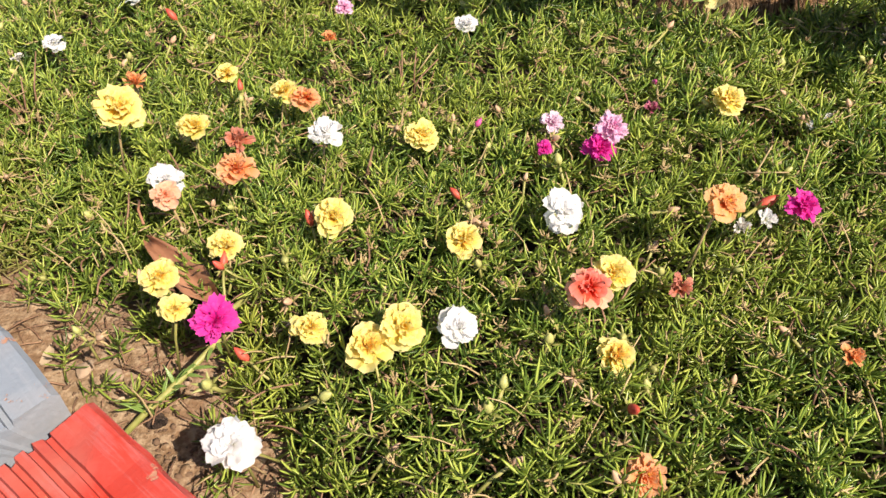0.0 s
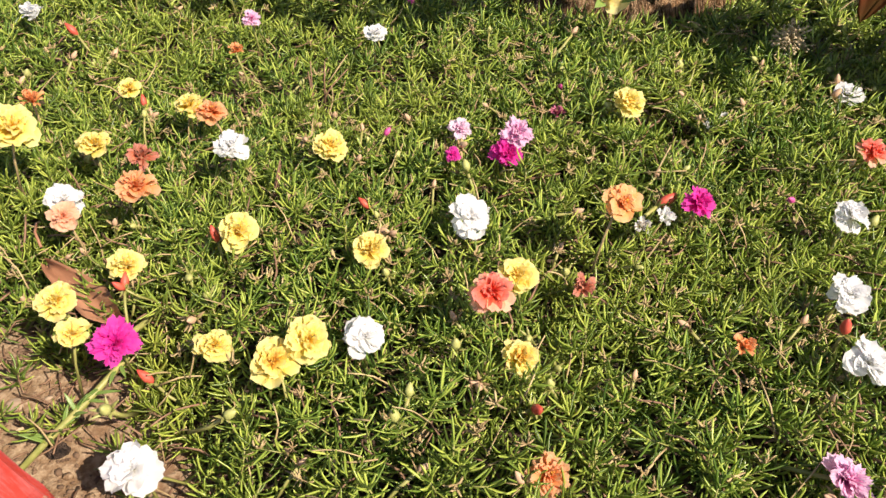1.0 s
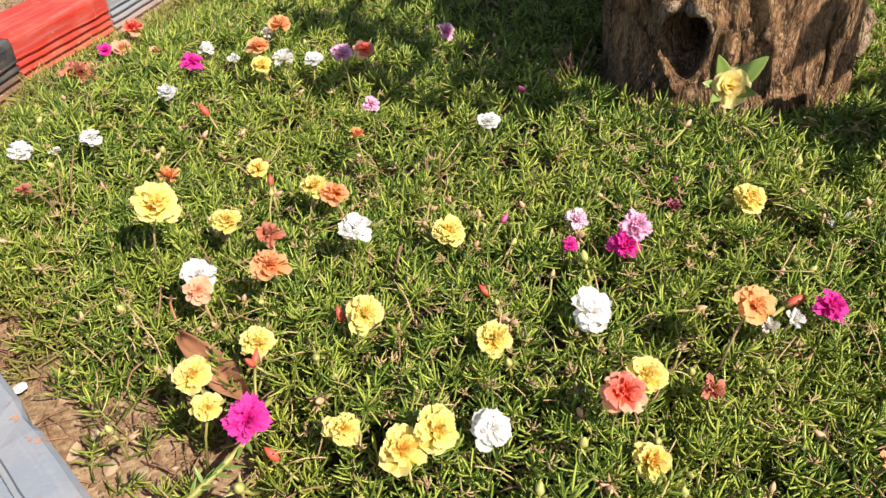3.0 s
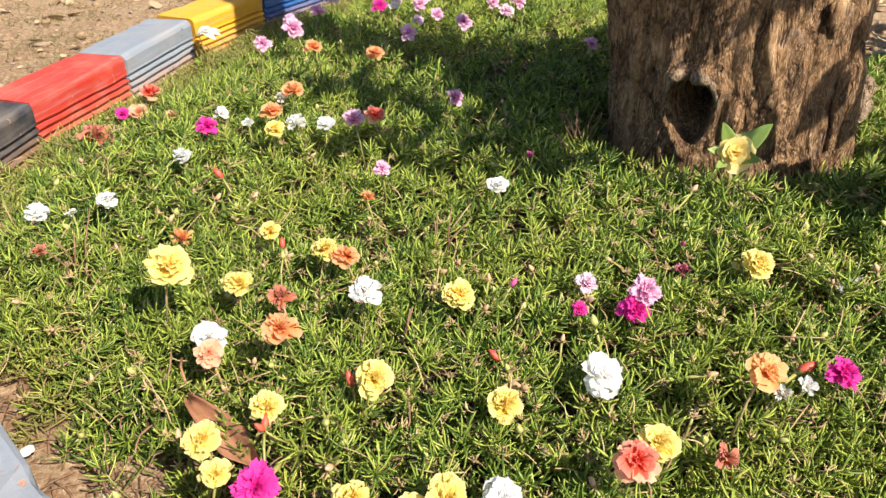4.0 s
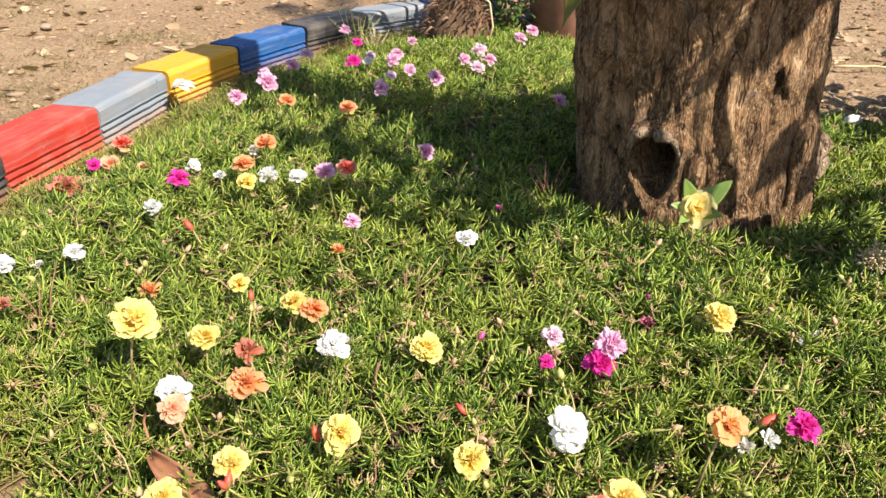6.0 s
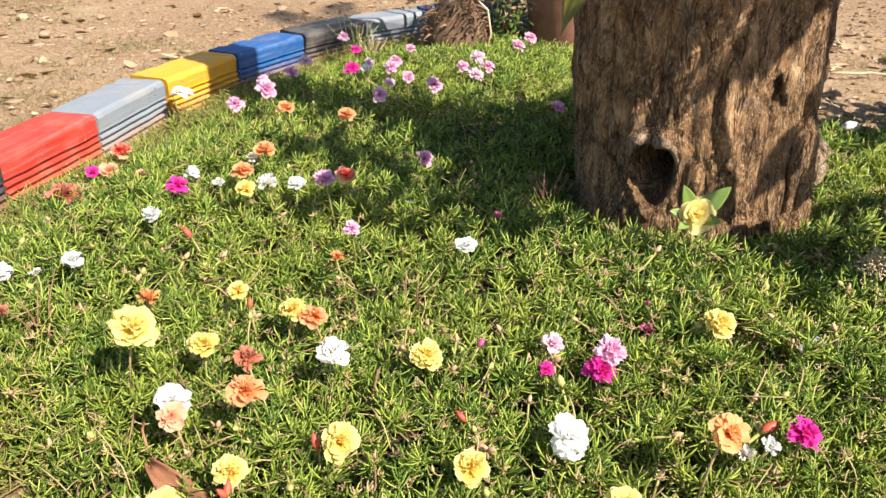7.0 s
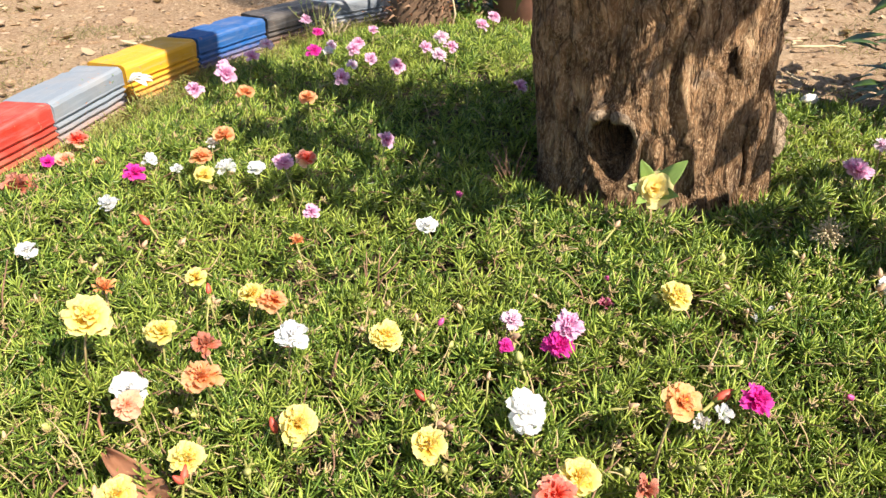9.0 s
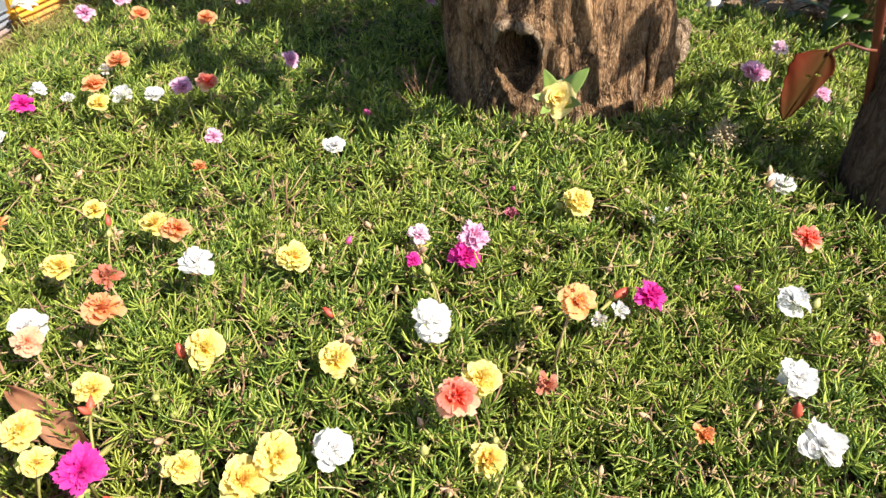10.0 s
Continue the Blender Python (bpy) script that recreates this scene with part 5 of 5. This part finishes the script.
# ---- cycad by the far kerb ----
def build_cycad():
    root = thing("cycad", pose(0.035, 2.085, 0.0), "squat cycad with a brown fibrous trunk and arching fronds", "cycad")
    lathe("caudex", [(0.055, 0.0), (0.075, 0.04), (0.082, 0.09), (0.070, 0.14), (0.045, 0.18), (0.01, 0.20)], HUMUS, root, "", 24, 0.15)
    rnd = random.Random(5)
    for k in range(260):
        a, h = k * 2.39996, 0.02 + 0.16 * k / 260
        r = 0.055 + 0.03 * math.sin(math.pi * min(1, h / 0.17))
        if math.sin(a) > 0.5:
            continue
        blade("leaf_base", rnd.uniform(0.014, 0.032), rnd.uniform(0.005, 0.010), FIBRE if k % 3 else DRY_LEAF, root, "",
              pose(r * math.cos(a) * 0.95, r * math.sin(a) * 0.95, h, 0, 0, math.degrees(a) - 90) @ pose(0, 0, 0, rnd.uniform(5, 80), rnd.uniform(-50, 50), rnd.uniform(-35, 35)), rnd.uniform(0.2, 1.3), 0.5, thick=0.0015, fine=False)
    for k in range(9):
        a = 2 * math.pi * (k + 0.3) / 9
        if -2.2 < a - math.pi * 1.5 < 0.35:
            a += 1.1
        reach_ = rnd.uniform(0.38, 0.55)
        pts = []
        for i in range(9):
            u = i / 8
            pts.append(Vector((math.cos(a) * reach_ * u, math.sin(a) * reach_ * u, 0.16 + 0.55 * math.sin(1.9 * u) * (1 - 0.25 * u))))
        tube("frond_stalk", pts, [0.006 - 0.0006 * i for i in range(9)], STEM_BROWN if k % 2 else STEM_GREEN, root, "", 5)
        verts, faces = [], []
        for i in range(2, 46):
            u = 0.25 + 0.75 * i / 46
            q = u * 8
            j = min(7, int(q))
            p = pts[j].lerp(pts[j + 1], q - j)
            t = (pts[j + 1] - pts[j]).normalized()
            for sgn in (1, -1):
                o = (t.cross(Vector((0, 0, 1))).normalized() * sgn + t * 0.5 + Vector((0, 0, 0.25))).normalized() * (0.10 * math.sin(math.pi * min(1, 0.25 + u * 0.75)) + 0.02)
                wv = t * 0.003
                n0 = len(verts)
                verts += [p - wv, p + wv, p + o * 0.5 + wv, p + o * 0.5 - wv, p + o + Vector((0, 0, -0.01))]
                faces += [(n0, n0 + 1, n0 + 2, n0 + 3), (n0 + 3, n0 + 2, n0 + 4)]
        finish("frond", from_arrays("frond", verts, faces), FROND, root)
    tube("dry_stalk", [(0.075, -0.03, 0.02), (0.095, -0.035, 0.10), (0.085, -0.03, 0.16), (0.04, -0.02, 0.20)], 0.003, STRAW, root, "dry bent frond stalk")
    blade("leaf_base", 0.10, 0.02, BUD_GREEN, root, "yellowing young frond base", pose(-0.01, -0.05, 0.12, 75, 0, 5), 0.1, 0.4, thick=0.003)
    blade("leaf_base", 0.10, 0.022, DRY_LEAF, root, "", pose(0.03, -0.05, 0.12, 70, 0, -15), 0.1, 0.4, thick=0.003)


build_cycad()


def build_pot():
    root = thing("flower_pot", pose(0.350, 2.16, 0.025), "tall weathered terracotta flower pot beside the bed", "flower pot")
    lathe("pot_body", [(0.095, 0.0), (0.098, 0.01), (0.125, 0.20), (0.140, 0.30), (0.150, 0.30), (0.153, 0.335), (0.148, 0.345), (0.135, 0.345), (0.130, 0.31)], TERRACOTTA, root, "", 48, 0.01)
    lathe("potting_soil", [(0.133, 0.300), (0.10, 0.318), (0.02, 0.322)], SOIL, root, "dark potting soil", 32, 0.03)


build_pot()


# ---- shrub, twigs and litter beyond the bed ----
def build_shrub(x, y, h, count, seed, small=1.0):
    root = thing("leafy_shrub", pose(x, y, 0.03), "low dark green broad-leaved shrub in shade", "shrub")
    rnd = random.Random(seed)
    for k in range(9):
        a = rnd.uniform(0, 6.28)
        tube("branch", [(0, 0, 0), (math.cos(a) * 0.06 * small, math.sin(a) * 0.06 * small, h * 0.5), (math.cos(a) * 0.16 * small, math.sin(a) * 0.16 * small, h * rnd.uniform(0.7, 1))], [0.005, 0.004, 0.002], STEM_BROWN, root, "", 5)
    for k in range(count):
        a, r, z = rnd.uniform(0, 6.28), rnd.uniform(0.03, 0.2), rnd.uniform(0.05, h)
        out = Vector((math.cos(a), math.sin(a), rnd.uniform(-0.5, 0.4)))
        r *= 0.3 + 0.7 * small
        blade("leaf", rnd.uniform(0.05, 0.09) * small, rnd.uniform(0.028, 0.045) * small, SHRUB, root, "", basis((r * math.cos(a), r * math.sin(a), z), out, (out.x * 0.3, out.y * 0.3, 1)), 0.1, 0.2, seed=k, fine=False)


build_shrub(1.07, 1.34, 0.36, 150, 2)
build_shrub(0.985, 1.245, 0.20, 170, 4, 0.8)
build_shrub(0.17, 2.44, 0.30, 90, 6)
build_shrub(0.185, 2.17, 0.15, 260, 9, 0.35)


def scatter_ground():
    rs = np.random.RandomState(11)
    bm = bmesh.new()
    bmesh.ops.create_icosphere(bm, subdivisions=1, radius=1)
    for v in bm.verts:
        v.co *= 1 + 0.3 * noise.noise(v.co * 2.3)
    v, f = [tuple(q.co) for q in bm.verts], [tuple(q.index for q in p.verts) for p in bm.faces]
    bm.free()

    def spots(n, y1):
        x, y = rs.uniform(-2.6, 2.2, n), 0.15 + (y1 - 0.15) * rs.random(n)
        keep = ~inside(x, y, BED) & ((reach(x, y, KERB) > 0.12) | (y < 0.0)) & (np.hypot(x, y) > 0.35) & (np.abs(x) < 0.5 + 0.75 * y)
        bare = inside(x, y, BED) & (mat_depth(x, y) <= 0) & (np.hypot(x - TRUNK[0], y - TRUNK[1]) > 0.24) & (reach(x, y, KERB) > 0.012)
        keep |= bare
        return x[keep], y[keep]
    x, y = spots(6500, 4.6)
    s = 0.0018 + 0.013 * rs.random(len(x)) ** 9 + 0.0035 * rs.random(len(x)) ** 2
    inbed = inside(x, y, BED)
    s[inbed] *= 0.55
    ax = np.stack([np.cos(a := rs.uniform(0, 6.28, len(x))), np.sin(a), 0 * a], 1)
    o = np.stack([x, y, soil_z(x, y) + s * 0.15], 1)
    cx, cy = spots(16000, 4.6)
    cs = 0.0025 + 0.012 * rs.random(len(cx)) ** 5
    cs[inside(cx, cy, BED)] *= 0.6
    ca = rs.uniform(0, 6.28, len(cx))
    joined_stuff("soil_clods", v, f, frames_from(np.stack([np.cos(ca), np.sin(ca), 0 * ca], 1), 0 * cx, np.stack([cs, cs * 1.3, cs * 0.55], 1), np.stack([cx, cy, soil_z(cx, cy)], 1)), SOIL, "crumbly brown soil clods on bare ground", "soil", False)
    joined_stuff("pebbles", v, f, frames_from(ax, 0 * x, np.stack([s, s * 1.5, s * 0.28], 1), o), STONE, "pale pebbles and grit scattered on dry soil", "pebbles", False)
    x, y = spots(7000, 4.6)
    cv = [(-0.5, 0, 0), (0, 0, -0.15), (0.5, 0, 0.1), (-0.45, 0.6, 0.1), (0, 0.6, 0), (0.45, 0.6, 0.22), (0, 1.1, 0.25), (-0.2, -0.25, 0.05)]
    cf = [(0, 1, 4, 3), (1, 2, 5, 4), (3, 4, 6), (4, 5, 6), (7, 1, 0)]
    s = 0.005 + 0.036 * rs.random(len(x)) ** 4
    s[inside(x, y, BED)] *= 0.6
    ax = np.stack([np.cos(a := rs.uniform(0, 6.28, len(x))), np.sin(a), rs.uniform(-0.15, 0.2, len(x))], 1)
    o = np.stack([x, y, soil_z(x, y) + 0.004], 1)
    joined_stuff("leaf_litter", cv, cf, frames_from(ax, rs.normal(0, 0.3, len(x)), np.stack([s * 0.7, s, s * 0.8], 1), o), LITTER, "brown crumbled dead leaves scattered on soil", "leaf litter")
    # dark crumbs and thin dry stems on the bare earth inside the bed
    x, y = rs.uniform(-0.70, 0.1, 26000), rs.uniform(0.12, 1.6, 26000)
    near = inside(x, y, BED) & (mat_depth(x, y) <= 0.03) & (reach(x, y, KERB) > 0.010) & (reach(x, y, KERB) < 0.14)
    x, y = x[near], y[near]
    cs = 0.0010 + 0.0026 * rs.random(len(x)) ** 3
    ca = rs.uniform(0, 6.28, len(x))
    joined_stuff("bed_soil_crumbs", v, f, frames_from(np.stack([np.cos(ca), np.sin(ca), 0 * ca], 1), 0 * x, np.stack([cs, cs * 1.3, cs * 0.6], 1), np.stack([x, y, soil_z(x, y)], 1)), HUMUS, "dark crumbs of earth along the kerb inside the bed", "soil", False)
    x, y = x[:330], y[:330]
    ca = rs.uniform(0, 6.28, len(x))
    tv, tf = strand_data([(0, 0, 0), (1.5, 0.3, 1.0), (0.5, 0.6, 2.0), (-1.0, 1.0, 0.5)], [0.9, 0.9, 0.8, 0.7], 4)
    wide = rs.uniform(0.0005, 0.0010, len(x))
    mats = frames_from(np.stack([np.cos(ca), np.sin(ca), rs.uniform(-0.05, 0.25, len(x))], 1), rs.normal(0, 0.6, len(x)), np.stack([wide, rs.uniform(0.012, 0.05, len(x)), wide], 1), np.stack([x, y, soil_z(x, y) + 0.003], 1))
    joined_stuff("dry_stem_litter", [tuple(q) for q in tv], tf, mats, DRY_STEM, "thin dry brown stems lying on bare earth", "stem litter")
    # thin dry grass tufts on the open ground
    x, y = spots(2000, 4.2)
    out_ = ~inside(x, y, BED)
    x, y = x[out_], y[out_]
    clump = np.sin(x * 3.3 + 1) * np.sin(y * 2.7) + 0.4 * np.sin(x * 9) * np.sin(y * 8) > 0.10
    x, y = np.repeat(x[clump], 26), np.repeat(y[clump], 26)
    x, y = x + rs.normal(0, 0.03, len(x)), y + rs.normal(0, 0.03, len(x))
    ok = reach(x, y, KERB) > 0.115
    x, y = x[ok], y[ok]
    ax = np.stack([rs.normal(0, 0.6, len(x)), rs.normal(0, 0.6, len(x)), 0.5 + 0 * x], 1)
    lv, lf = leaf_template()
    mats = frames_from(ax, rs.uniform(0, 6, len(x)), np.stack([0.0013 + 0 * x, rs.uniform(0.008, 0.024, len(x)), 0.0013 + 0 * x], 1), np.stack([x, y, soil_z(x, y)], 1))
    joined_stuff("dry_grass", lv, lf, mats, leaf_material("dry_grass_blade", (0.14, 0.15, 0.04), (0.22, 0.21, 0.07), (0.34, 0.30, 0.12)), "thin half-dry grass tufts on open soil", "grass")


scatter_ground()


def dry_fringe():
    """Half-dry, yellowed sprigs where the planting thins out along the kerb."""
    rs = np.random.RandomState(31)
    n = 9000
    f = rs.uniform(3.0, 11.6, n)
    i = f.astype(int)
    k = np.array(KERB)
    a, b = k[i], k[i + 1]
    t = (f - i)[:, None]
    way = (b - a) / np.linalg.norm(b - a, axis=1, keepdims=True)
    p = a + (b - a) * t + np.stack([way[:, 1], -way[:, 0]], 1) * (0.006 + 0.12 * rs.random(n) ** 1.3)[:, None]
    near = np.sin(p[:, 0] * 40) * np.sin(p[:, 1] * 33) > -0.35
    p = p[near]
    n = len(p)
    ax = np.stack([rs.normal(0, 0.7, n), rs.normal(0, 0.7, n), 0.35 + 0.6 * rs.random(n)], 1)
    z = soil_z(p[:, 0], p[:, 1]) + 0.045 * rs.random(n) ** 1.5 * np.clip(reach(p[:, 0], p[:, 1], KERB) / 0.08, 0.1, 1)
    v, f_ = leaf_template()
    w = rs.uniform(0.0014, 0.0022, n)
    mats = frames_from(ax, rs.uniform(0, 6, n), np.stack([w, rs.uniform(0.012, 0.03, n), w], 1), np.stack([p[:, 0], p[:, 1], z], 1))
    joined_stuff("dry_sprigs", v, f_, mats, leaf_material("half_dry_leaf", (0.20, 0.17, 0.06), (0.32, 0.30, 0.09), (0.36, 0.40, 0.10)), "yellowing half-dry sprigs thinning out along the kerb", "foliage")


dry_fringe()


def twig(a, b, r, seed):
    a, b = Vector(a), Vector(b)
    rnd = random.Random(seed)
    root = thing("dry_twig", Matrix.Translation(a), "pale dry twig lying on the soil", "twig", "twigs on the soil")
    pts = [Vector((0, 0, 0)).lerp(b - a, f) + Vector((rnd.uniform(-1, 1), rnd.uniform(-1, 1), 0.3 * rnd.random())) * 0.012 * math.sin(3.14 * f) for f in (0, 0.25, 0.5, 0.75, 1)]
    tube("twig_wood", pts, [r, r * 0.95, r * 0.85, r * 0.7, r * 0.5], STRAW, root, "", 6)


twig((0.962, 1.857, 0.045), (1.094, 1.847, 0.045), 0.004, 0)
twig((0.843, 1.624, 0.050), (0.843, 1.562, 0.050), 0.003, 1)
twig((0.760, 1.438, 0.060), (0.813, 1.492, 0.060), 0.003, 2)
twig((0.985, 1.904, 0.040), (1.027, 1.932, 0.040), 0.003, 3)
